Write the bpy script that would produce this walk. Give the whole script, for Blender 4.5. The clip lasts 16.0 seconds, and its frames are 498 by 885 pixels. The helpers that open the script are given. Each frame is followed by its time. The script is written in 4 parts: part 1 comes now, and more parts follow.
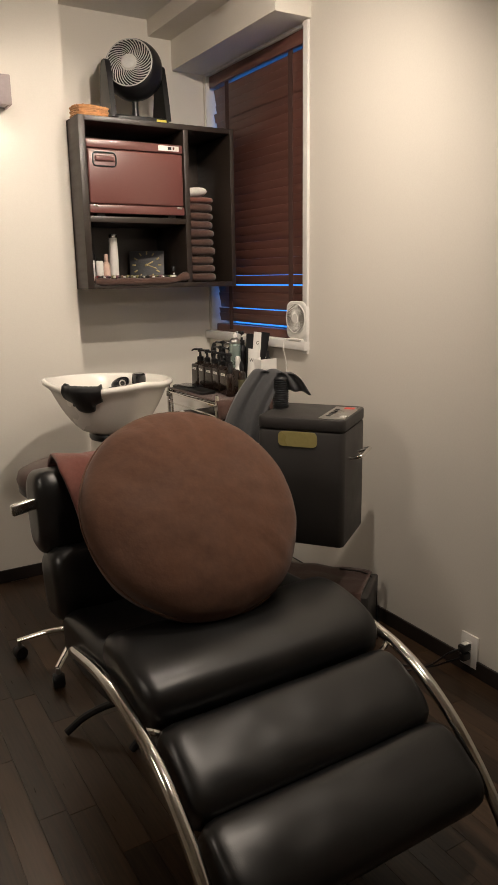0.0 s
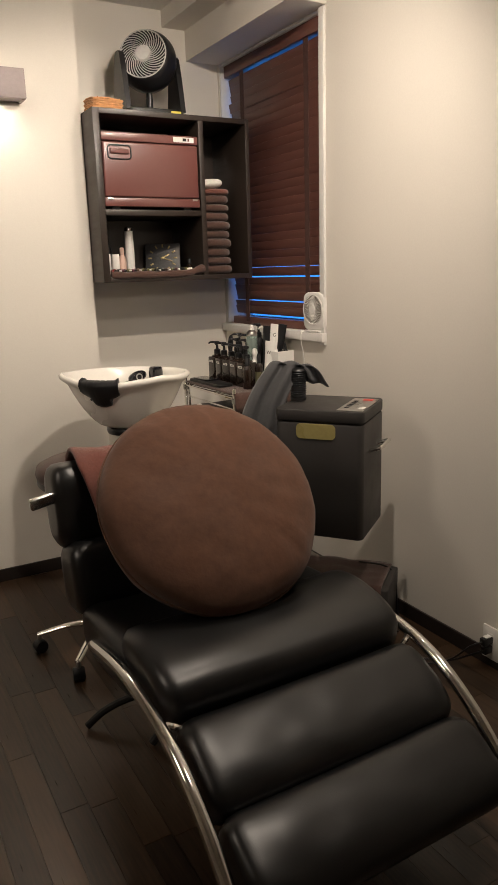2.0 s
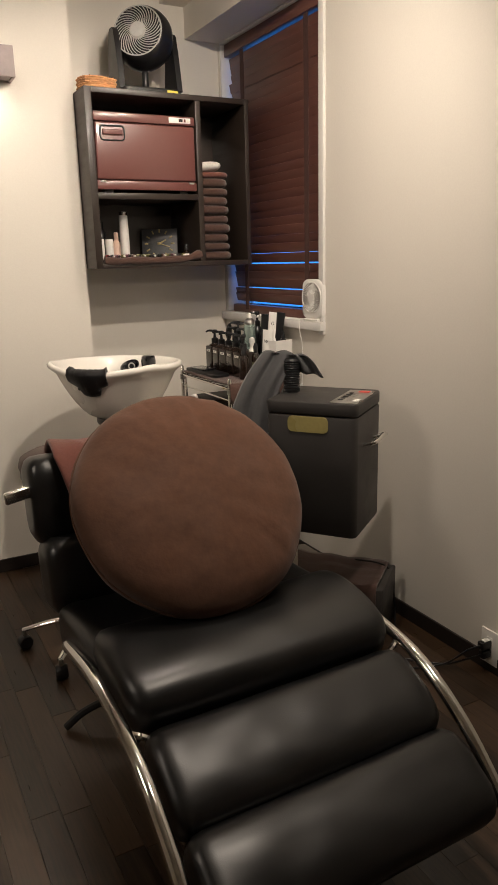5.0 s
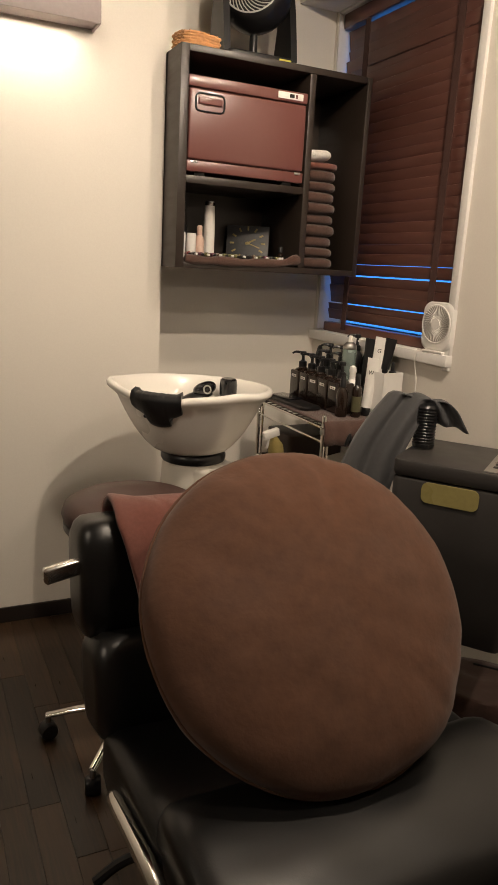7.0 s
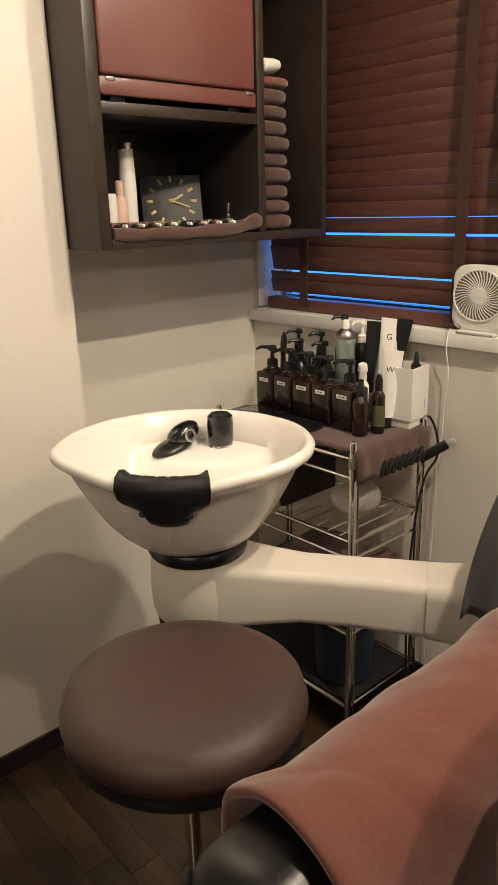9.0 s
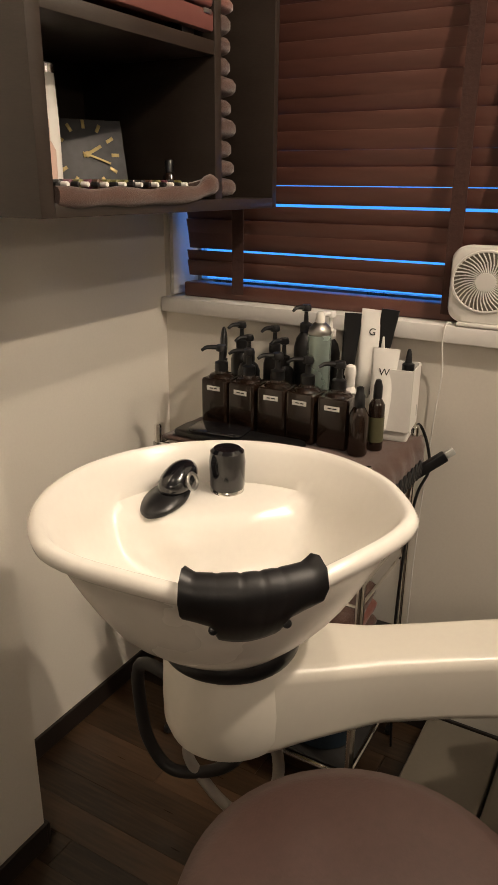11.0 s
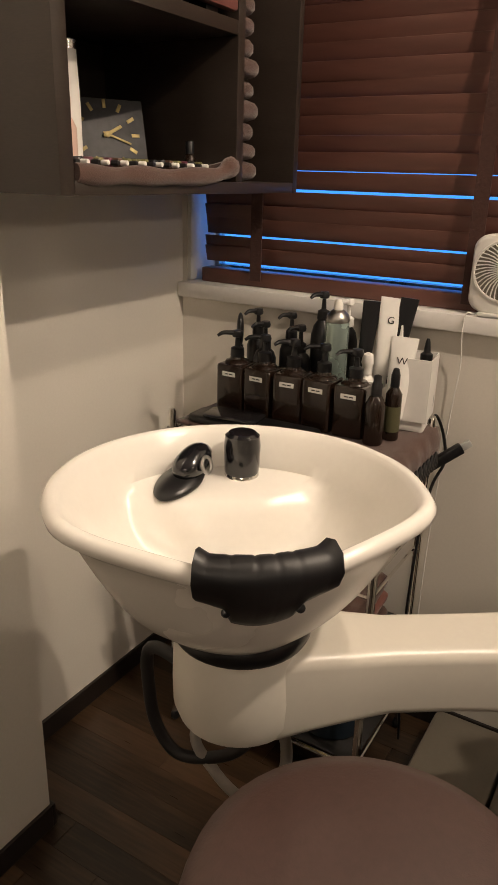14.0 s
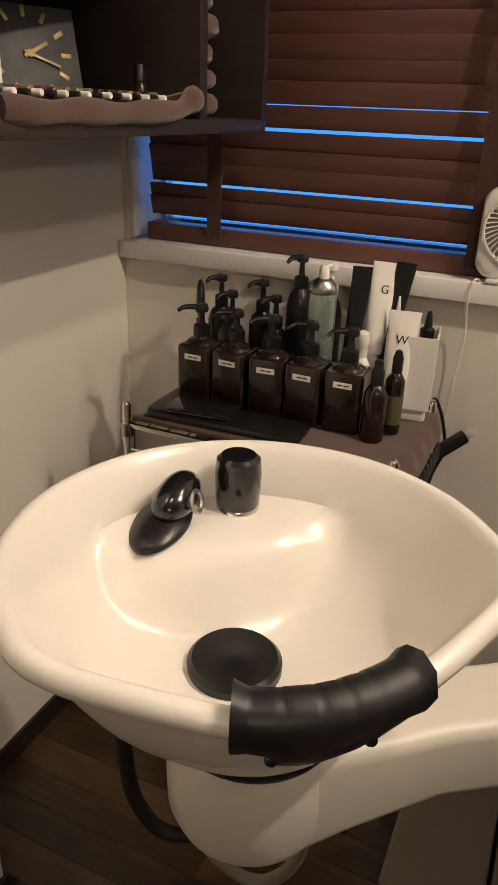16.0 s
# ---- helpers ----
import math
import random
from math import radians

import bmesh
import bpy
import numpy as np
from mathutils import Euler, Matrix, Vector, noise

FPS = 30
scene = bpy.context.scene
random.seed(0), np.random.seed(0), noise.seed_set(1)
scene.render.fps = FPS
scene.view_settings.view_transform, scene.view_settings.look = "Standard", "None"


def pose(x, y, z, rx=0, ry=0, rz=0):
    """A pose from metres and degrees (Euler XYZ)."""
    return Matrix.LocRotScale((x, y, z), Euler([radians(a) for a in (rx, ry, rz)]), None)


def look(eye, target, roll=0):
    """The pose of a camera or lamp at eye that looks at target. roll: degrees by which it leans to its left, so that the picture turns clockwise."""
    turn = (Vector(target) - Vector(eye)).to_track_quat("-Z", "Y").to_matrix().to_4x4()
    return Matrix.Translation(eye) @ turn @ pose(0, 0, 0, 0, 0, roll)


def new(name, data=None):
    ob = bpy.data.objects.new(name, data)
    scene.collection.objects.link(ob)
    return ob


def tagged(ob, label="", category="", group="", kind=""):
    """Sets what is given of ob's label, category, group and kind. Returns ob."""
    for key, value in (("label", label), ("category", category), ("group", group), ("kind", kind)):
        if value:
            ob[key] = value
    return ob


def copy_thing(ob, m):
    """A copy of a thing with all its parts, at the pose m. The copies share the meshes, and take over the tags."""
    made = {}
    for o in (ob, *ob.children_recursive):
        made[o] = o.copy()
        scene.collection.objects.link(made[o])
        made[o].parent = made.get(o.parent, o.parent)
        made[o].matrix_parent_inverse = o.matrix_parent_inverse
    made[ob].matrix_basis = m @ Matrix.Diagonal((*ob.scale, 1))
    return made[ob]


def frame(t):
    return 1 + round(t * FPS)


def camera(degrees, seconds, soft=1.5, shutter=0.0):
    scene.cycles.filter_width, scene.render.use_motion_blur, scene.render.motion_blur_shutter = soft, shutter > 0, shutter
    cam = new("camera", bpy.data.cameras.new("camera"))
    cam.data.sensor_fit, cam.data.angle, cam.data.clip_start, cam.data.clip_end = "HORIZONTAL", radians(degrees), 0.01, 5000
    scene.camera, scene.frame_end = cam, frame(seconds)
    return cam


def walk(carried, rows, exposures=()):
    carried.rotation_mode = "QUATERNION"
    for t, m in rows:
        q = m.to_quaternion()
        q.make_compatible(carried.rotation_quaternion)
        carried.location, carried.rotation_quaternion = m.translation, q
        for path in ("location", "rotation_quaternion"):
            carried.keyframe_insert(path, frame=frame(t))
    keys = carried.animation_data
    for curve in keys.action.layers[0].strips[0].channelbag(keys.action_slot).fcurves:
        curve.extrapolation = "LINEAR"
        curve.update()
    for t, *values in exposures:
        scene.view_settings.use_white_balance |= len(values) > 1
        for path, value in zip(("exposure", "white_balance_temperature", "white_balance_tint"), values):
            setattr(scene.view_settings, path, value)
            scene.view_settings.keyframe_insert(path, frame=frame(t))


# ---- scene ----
cam = camera(38.2, 16.0)
PATH = [
    (0, (-0.102, -0.129, 1.372), (0.89, 1.548, 0.922), -0.9),
    (0.5, (-0.11, -0.128, 1.371), (0.878, 1.552, 0.923), -0.9),
    (1, (-0.108, -0.128, 1.374), (0.862, 1.561, 0.923), -1.1),
    (1.5, (-0.103, -0.124, 1.373), (0.853, 1.572, 0.916), -1.6),
    (2, (-0.095, -0.116, 1.368), (0.852, 1.582, 0.9), -1.7),
    (2.5, (-0.101, -0.116, 1.367), (0.856, 1.575, 0.894), -1.5),
    (3, (-0.09, -0.129, 1.371), (0.871, 1.561, 0.904), -1.8),
    (5.5, (0.038, -0.02, 1.351), (0.937, 1.693, 0.845), -1.4),
    (6, (-0.002, 0.139, 1.356), (0.949, 1.815, 0.823), -1.5),
    (6.5, (0.016, 0.305, 1.343), (0.956, 1.983, 0.795), 1.0),
    (7, (0.092, 0.551, 1.341), (0.932, 2.303, 0.869), 3.2),
    (7.5, (0.092, 0.823, 1.37), (0.942, 2.557, 0.85), 1.7),
    (8, (0.13, 1.065, 1.366), (1.11, 2.721, 0.82), 0.3),
    (8.5, (0.124, 1.297, 1.406), (1.185, 2.898, 0.85), -0.8),
    (9, (0.071, 1.547, 1.412), (1.338, 2.964, 0.791), -1.5),
    (11.3, (0.124, 2.177, 1.38), (1.759, 3.103, 0.695), 0.8),
    (11.5, (0.123, 2.169, 1.382), (1.753, 3.099, 0.688), 1.1),
    (12, (0.132, 2.151, 1.376), (1.769, 3.075, 0.693), 0.5),
    (12.5, (0.123, 2.142, 1.382), (1.775, 3.059, 0.726), 0.7),
    (13, (0.115, 2.144, 1.38), (1.751, 3.103, 0.744), 0.8),
    (13.5, (0.108, 2.136, 1.384), (1.734, 3.122, 0.763), 0.8),
    (14, (0.124, 2.174, 1.365), (1.733, 3.135, 0.667), 1.6),
    (14.5, (0.144, 2.203, 1.35), (1.727, 3.122, 0.544), 2.4),
    (15, (0.136, 2.219, 1.343), (1.716, 3.095, 0.484), 2.2),
    (15.5, (0.19, 2.302, 1.336), (1.787, 3.129, 0.462), 2.0),
    (16, (0.32, 2.405, 1.371), (1.978, 3.137, 0.525), 2.2),
]
walk(cam, [(t, look(eye, target, roll)) for t, eye, target, roll in PATH],
     [(0.0, 0.0, 6000, 8), (3.0, 0.0, 6000, 8), (6.0, 0.0, 6050, 8), (7.5, -0.1, 6550, 9), (9.0, 0.22, 6450, 6), (11.5, 0.0, 6500, 9), (13.0, -0.02, 6500, 10), (14.5, 0.0, 6550, 10), (16.0, -0.15, 6550, 10)])

# ---- world, light, exposure ----
WORLD = bpy.data.worlds.new("world")
scene.world = WORLD
WORLD.use_nodes = True
_bg = WORLD.node_tree.nodes["Background"]
_sky = WORLD.node_tree.nodes.new("ShaderNodeTexSky")
_sky.sky_type, _sky.sun_disc = "NISHITA", False
_sky.sun_elevation, _sky.sun_rotation = radians(35), radians(200)
WORLD.node_tree.links.new(_sky.outputs[0], _bg.inputs[0])
_bg.inputs[1].default_value = 0.06
scene.view_settings.exposure = 0.0


def spot(name, eye, target, watts, degrees, blend, radius, colour):
    data = bpy.data.lights.new(name, "SPOT")
    data.energy, data.spot_size, data.spot_blend, data.shadow_soft_size, data.color = watts, radians(degrees), blend, radius, colour
    ob = new(name, data)
    ob.matrix_world = look(eye, target)
    return ob


WARM = (1.0, 0.815, 0.635)
spot("spot_lamp_wall_side", (1.32, 1.97, 2.47), (0.88, 3.1, 1.4), 34, 84, 0.5, 0.025, WARM)
spot("spot_lamp_middle", (1.04, 1.50, 2.47), (1.20, 2.9, 0.9), 72, 140, 0.9, 0.022, WARM)
# Added fill for the right wall and chair; no lamp is known here.
spot("fill_spot_over_chair", (1.08, 0.75, 2.50), (1.15, 1.25, 0.0), 44, 140, 0.8, 0.05, WARM)
# Soft fill from the left, added to lift the low shadows; not a fitting.
spot("fill_spot_left", (-1.5, 1.3, 2.45), (0.6, 2.5, 0.35), 55, 85, 0.8, 0.30, WARM)
# Unseen fill added to brighten the cabinet front and upper walls.
spot("fill_spot_upper", (0.55, -1.5, 2.30), (1.15, 3.0, 2.15), 50, 44, 0.7, 0.10, WARM)
spot("spot_lamp_left_wall", (0.40, 2.50, 2.54), (0.42, 3.12, 1.55), 16, 100, 1.0, 0.04, WARM)
glow = bpy.data.lights.new("wall_lamp_glow", "AREA")
glow.shape, glow.size, glow.size_y, glow.energy, glow.color = "RECTANGLE", 0.30, 0.07, 1.3, WARM
new("wall_lamp_glow", glow).matrix_world = pose(0.47, 3.078, 2.056)


# ---- materials ----
def material(name, colour, rough=0.5, metal=0.0, vary=0.12, scale=8.0, fine=90.0, bump=0.0, bump_scale=120.0,
             coat=0.0, sheen=0.0, rough_vary=0.08, ior=1.5, trans=0.0, stretch=(1, 1, 1), per_object=0.0):
    m = bpy.data.materials.new(name)
    m.use_nodes = True
    n, l = m.node_tree.nodes, m.node_tree.links
    p = n["Principled BSDF"]
    p.inputs["Roughness"].default_value, p.inputs["Metallic"].default_value = rough, metal
    p.inputs["IOR"].default_value, p.inputs["Coat Weight"].default_value = ior, coat
    p.inputs["Coat Roughness"].default_value = 0.12
    p.inputs["Sheen Weight"].default_value, p.inputs["Sheen Roughness"].default_value = sheen, 0.5
    p.inputs["Transmission Weight"].default_value = trans
    tc, mp = n.new("ShaderNodeTexCoord"), n.new("ShaderNodeMapping")
    mp.inputs["Scale"].default_value = stretch
    l.new(tc.outputs["Object"], mp.inputs["Vector"])
    big, small = n.new("ShaderNodeTexNoise"), n.new("ShaderNodeTexNoise")
    big.inputs["Scale"].default_value, big.inputs["Detail"].default_value = scale, 4
    small.inputs["Scale"].default_value, small.inputs["Detail"].default_value = fine, 3
    for t in (big, small):
        l.new(mp.outputs[0], t.inputs["Vector"])
    add = n.new("ShaderNodeMath")
    add.operation = "ADD"
    l.new(big.outputs["Fac"], add.inputs[0])
    l.new(small.outputs["Fac"], add.inputs[1])
    last = add.outputs[0]
    if per_object:
        info, mul, add2 = n.new("ShaderNodeObjectInfo"), n.new("ShaderNodeMath"), n.new("ShaderNodeMath")
        mul.operation, add2.operation = "MULTIPLY_ADD", "ADD"
        l.new(info.outputs["Random"], mul.inputs[0])
        mul.inputs[1].default_value, mul.inputs[2].default_value = per_object, -per_object / 2
        l.new(last, add2.inputs[0])
        l.new(mul.outputs[0], add2.inputs[1])
        last = add2.outputs[0]
    ramp = n.new("ShaderNodeMapRange")
    ramp.inputs["From Min"].default_value, ramp.inputs["From Max"].default_value = 0.6, 1.4
    ramp.inputs["To Min"].default_value, ramp.inputs["To Max"].default_value = 1 - vary, 1 + vary
    l.new(last, ramp.inputs["Value"])
    mixed = n.new("ShaderNodeMix")
    mixed.data_type, mixed.blend_type = "RGBA", "MULTIPLY"
    mixed.inputs["Factor"].default_value = 1.0
    mixed.inputs[6].default_value = (*colour, 1)
    l.new(ramp.outputs[0], mixed.inputs[7])
    l.new(mixed.outputs[2], p.inputs["Base Color"])
    rr = n.new("ShaderNodeMapRange")
    rr.inputs["From Min"].default_value, rr.inputs["From Max"].default_value = 0.3, 0.7
    rr.inputs["To Min"].default_value, rr.inputs["To Max"].default_value = max(rough - rough_vary, 0.02), min(rough + rough_vary, 1)
    l.new(big.outputs["Fac"], rr.inputs["Value"])
    l.new(rr.outputs[0], p.inputs["Roughness"])
    if bump:
        bt, bn = n.new("ShaderNodeTexNoise"), n.new("ShaderNodeBump")
        bt.inputs["Scale"].default_value, bt.inputs["Detail"].default_value = bump_scale, 5
        l.new(mp.outputs[0], bt.inputs["Vector"])
        bn.inputs["Strength"].default_value, bn.inputs["Distance"].default_value = bump, 0.004
        l.new(bt.outputs["Fac"], bn.inputs["Height"])
        l.new(bn.outputs[0], p.inputs["Normal"])
    return m


def glowing(name, colour, strength):
    m = bpy.data.materials.new(name)
    m.use_nodes = True
    n, l = m.node_tree.nodes, m.node_tree.links
    e = n.new("ShaderNodeEmission")
    e.inputs[0].default_value, e.inputs[1].default_value = (*colour, 1), strength
    l.new(e.outputs[0], n["Material Output"].inputs[0])
    return m


M_WALL = material("wall_paper", (0.74, 0.70, 0.632), 0.75, vary=0.03, scale=2.0, fine=160, bump=0.08, bump_scale=300)
M_CEIL = material("ceiling_paper", (0.76, 0.73, 0.67), 0.8, vary=0.03, scale=2, bump=0.2, bump_scale=220)
M_TRIM = material("window_trim_white", (0.76, 0.74, 0.71), 0.45, vary=0.04)
M_SKIRT = material("skirting_dark", (0.018, 0.013, 0.011), 0.45, vary=0.2)
M_PLANK = material("plank_walnut", (0.047, 0.027, 0.0145), 0.33, vary=0.6, scale=22, fine=140, bump=0.05, stretch=(1, 0.06, 1), per_object=0.75)
M_SUB = material("subfloor_dark", (0.02, 0.014, 0.011), 0.6)
M_LEATHER = material("black_leather", (0.005, 0.005, 0.0052), 0.35, ior=1.62, vary=0.2, bump=0.05, bump_scale=300, rough_vary=0.03)
M_RUBBER = material("black_rubber", (0.010, 0.010, 0.011), 0.46, vary=0.15, bump=0.04, bump_scale=300)
M_CHROME = material("chrome", (0.86, 0.84, 0.80), 0.12, 1.0, vary=0.05, rough_vary=0.05)
M_POLISHED = material("polished_metal", (0.92, 0.90, 0.86), 0.27, 1.0, vary=0.04)
M_STEEL = material("dull_steel", (0.5, 0.49, 0.47), 0.3, 1.0, vary=0.08)
M_CAB = material("dark_wood_cabinet", (0.028, 0.020, 0.0155), 0.40, vary=0.25, scale=6, fine=70, stretch=(1, 1, 6), bump=0.05)
M_MAROON = material("maroon_enamel", (0.155, 0.058, 0.050), 0.34, vary=0.03, scale=2, coat=0.4, rough_vary=0.01)
M_BLACK = material("black_plastic", (0.009, 0.009, 0.010), 0.33, vary=0.1, rough_vary=0.05)
M_MATTE = material("black_matte", (0.013, 0.012, 0.012), 0.5, vary=0.12)
M_GLOSSBLACK = material("black_gloss", (0.008, 0.008, 0.01), 0.1, vary=0.05, coat=0.5)
M_CERAMIC = material("white_ceramic", (0.83, 0.80, 0.74), 0.26, vary=0.02, scale=3, rough_vary=0.03, coat=0.1)
M_CREAM = material("cream_plastic", (0.74, 0.70, 0.62), 0.3, vary=0.02, rough_vary=0.015)
M_HOSE = material("grey_hose", (0.36, 0.34, 0.31), 0.35, vary=0.08)
M_TAUPE = material("taupe_plastic", (0.17, 0.15, 0.12), 0.4, vary=0.05)
M_WHITE = material("white_plastic", (0.8, 0.78, 0.74), 0.4, vary=0.03)
M_SUEDE = material("brown_microsuede", (0.108, 0.048, 0.026), 0.9, vary=0.22, scale=5, fine=45, bump=0.2, bump_scale=90, sheen=0.12)
M_TOWEL = material("brown_towel", (0.075, 0.036, 0.026), 0.95, vary=0.3, fine=140, bump=0.4, bump_scale=500, sheen=0.3)
M_TOWELRED = material("russet_towel", (0.17, 0.058, 0.042), 0.95, vary=0.2, fine=140, bump=0.25, bump_scale=600, sheen=0.35)
M_TOWELWHITE = material("white_towel", (0.7, 0.67, 0.62), 0.95, vary=0.1, fine=140, bump=0.8, bump_scale=240)
M_STOOL = material("brown_vinyl", (0.060, 0.033, 0.028), 0.5, vary=0.15, bump=0.1, bump_scale=260)
M_BLIND = material("blind_wood", (0.120, 0.050, 0.038), 0.38, vary=0.3, scale=3, fine=40, stretch=(1, 0.15, 1), per_object=0.14)
M_TAPE = material("ladder_tape", (0.06, 0.026, 0.02), 0.9, vary=0.2, bump=0.4)
M_GREYBOX = material("dark_grey_plastic", (0.034, 0.031, 0.029), 0.5, vary=0.08, bump=0.05, bump_scale=400)
M_CLOTH = material("grey_cape_cloth", (0.055, 0.055, 0.058), 0.7, vary=0.15, bump=0.1, sheen=0.2)
M_AMBER = material("amber_bottle", (0.016, 0.009, 0.006), 0.18, vary=0.1, coat=0.3)
M_GLASS = material("pane_glass", (0.9, 0.95, 1.0), 0.03, trans=1.0, vary=0.0, rough_vary=0.01, ior=1.45)
M_SKY = glowing("daylight_outside", (0.055, 0.31, 1.0), 1.6)


# ---- mesh helpers ----
def link_mesh(name, bm, mat, smooth=40):
    me = bpy.data.meshes.new(name)
    bmesh.ops.recalc_face_normals(bm, faces=bm.faces)
    bm.to_mesh(me)
    bm.free()
    for f in me.polygons:
        f.use_smooth = smooth > 0
    if smooth > 0:
        me.set_sharp_from_angle(angle=radians(smooth))
    me.materials.append(mat)
    return new(name, me)


def part(name, bm, mat, parent, label="", smooth=40):
    ob = link_mesh(name, bm, mat, smooth)
    ob.parent = parent
    if label:
        tagged(ob, label)
    return ob


def thing(name, m, label, category, group=""):
    ob = new(name)
    ob.empty_display_size = 0.05
    ob.matrix_basis = m
    return tagged(ob, label, category, group)


def structure(name, bm, mat, label="", smooth=0):
    return tagged(link_mesh(name, bm, mat, smooth), label, "", "", "structure")


def box(x0, y0, z0, x1, y1, z1, bevel=0.0, seg=2, bm=None):
    b = bmesh.new()
    bmesh.ops.create_cube(b, size=1, matrix=Matrix.Translation(((x0 + x1) / 2, (y0 + y1) / 2, (z0 + z1) / 2)) @ Matrix.Diagonal((x1 - x0, y1 - y0, z1 - z0, 1)))
    if bevel:
        bmesh.ops.bevel(b, geom=b.edges[:], offset=bevel, segments=seg, profile=0.5, affect="EDGES")
    return joined(bm, b)


def joined(bm, b):
    if bm is None:
        return b
    me = bpy.data.meshes.new("tmp")
    b.to_mesh(me)
    b.free()
    bm.from_mesh(me)
    bpy.data.meshes.remove(me)
    return bm


def moved(bm, m):
    bmesh.ops.transform(bm, matrix=m, verts=bm.verts)
    return bm


def loft(rings, closed=True, caps=True, bm=None):
    """Rings of equal length, skinned one to the next."""
    b = bmesh.new()
    vs = [[b.verts.new(p) for p in r] for r in rings]
    n = len(vs[0])
    for a, c in zip(vs, vs[1:]):
        for i in range(n if closed else n - 1):
            j = (i + 1) % n
            b.faces.new((a[i], a[j], c[j], c[i]))
    if caps and closed:
        b.faces.new(vs[0][::-1])
        b.faces.new(vs[-1])
    return joined(bm, b)


def lathe(profile, seg=28, centre=(0, 0, 0), bm=None):
    cx, cy, cz = centre
    return loft([[(cx + r * math.cos(2 * math.pi * i / seg), cy + r * math.sin(2 * math.pi * i / seg), cz + z) for i in range(seg)] for r, z in profile], bm=bm)


def hoop(radius, thick, seg=40, bm=None):
    """A ring of wire about z."""
    pts = [(radius * math.cos(2 * math.pi * k / seg), radius * math.sin(2 * math.pi * k / seg), 0) for k in range(seg + 1)]
    return tube(pts, thick, 6, 1, bm=bm)


def smooth_path(points, steps=6):
    """Catmull-Rom through the points."""
    p = [Vector(q) for q in points]
    p = [p[0] * 2 - p[1]] + p + [p[-1] * 2 - p[-2]]
    out = []
    for a, b, c, d in zip(p, p[1:], p[2:], p[3:]):
        for k in range(steps):
            t = k / steps
            out.append(0.5 * (2 * b + (c - a) * t + (2 * a - 5 * b + 4 * c - d) * t * t + (3 * b - a - 3 * c + d) * t ** 3))
    return out + [p[-2]]


def tube(points, radius, seg=8, steps=6, flat=1.0, bm=None):
    pts = smooth_path(points, steps) if steps > 1 else [Vector(q) for q in points]
    rings, side = [], None
    for i, q in enumerate(pts):
        d = (pts[min(i + 1, len(pts) - 1)] - pts[max(i - 1, 0)]).normalized()
        if side is None:
            side = d.cross(Vector((0, 0, 1)) if abs(d.z) < 0.9 else Vector((1, 0, 0))).normalized()
        side = (side - d * side.dot(d)).normalized()
        up = side.cross(d)
        r = radius(i / (len(pts) - 1)) if callable(radius) else radius
        rings.append([q + side * (r * math.cos(2 * math.pi * k / seg)) + up * (r * flat * math.sin(2 * math.pi * k / seg)) for k in range(seg)])
    return loft(rings, bm=bm)


def rounded_rect(w, h, r, seg=4):
    out = []
    for cx, cy, a in ((w / 2 - r, h / 2 - r, 0), (-w / 2 + r, h / 2 - r, 90), (-w / 2 + r, -h / 2 + r, 180), (w / 2 - r, -h / 2 + r, 270)):
        for k in range(seg + 1):
            t = radians(a + 90 * k / seg)
            out.append((cx + r * math.cos(t), cy + r * math.sin(t)))
    return out


def rounded_box(w, d, h, r, edge=0.004, seg=5, bm=None):
    """A box on z = 0 whose upright edges are rounded by r and whose rims by edge."""
    rings = []
    for inset, z in ((edge, 0), (edge * 0.3, edge * 0.3), (0, edge), (0, h - edge), (edge * 0.3, h - edge * 0.3), (edge, h)):
        rings.append([(x, y, z) for x, y in rounded_rect(w - 2 * inset, d - 2 * inset, max(r - inset, 0.001), seg)])
    return loft(rings, bm=bm)


def pillow(w, d, h, power=3.0, nx=22, ny=14, wobble=0.0, seed=0, bm=None):
    """A stuffed block: a superellipsoid of full sizes w, d, h about its middle."""
    b = bmesh.new()
    bmesh.ops.create_uvsphere(b, u_segments=nx * 2, v_segments=ny, radius=1)
    for v in b.verts:
        c = v.co
        k = (abs(c.x) ** power + abs(c.y) ** power + abs(c.z) ** power) ** (-1 / power)
        c *= k
        v.co = (c.x * w / 2, c.y * d / 2, c.z * h / 2)
        if wobble:
            v.co += v.co.normalized() * wobble * noise.noise(v.co * 9 + Vector((seed, 0, 0)))
    return joined(bm, b)


# ---- the room ----
LEFT, RIGHT, FRONT, STEP, BACK, TOP = -2.2, 1.72, -1.8, 3.145, 3.35, 2.565
NICHE = 0.94
structure("floor", box(LEFT - 0.1, FRONT - 0.1, -0.12, RIGHT + 0.2, BACK + 0.15, -0.009), M_SUB, "dark walnut plank floor")
structure("ceiling", box(LEFT - 0.1, FRONT - 0.1, TOP, RIGHT + 0.2, BACK + 0.15, TOP + 0.1), M_CEIL, "plain off-white papered ceiling")
structure("wall_back_step", box(LEFT - 0.1, STEP, -0.01, NICHE, BACK + 0.15, TOP), M_WALL, "cream papered wall standing proud of the niche")
structure("wall_back_niche", box(NICHE, BACK, -0.01, RIGHT + 0.15, BACK + 0.15, TOP), M_WALL, "cream papered wall at the back of the niche")
structure("wall_left", box(LEFT - 0.1, FRONT, -0.01, LEFT, STEP, TOP), M_WALL, "cream papered side wall")
structure("wall_front", box(LEFT - 0.1, FRONT - 0.1, -0.01, RIGHT + 0.2, FRONT, TOP), M_WALL, "cream papered wall behind")
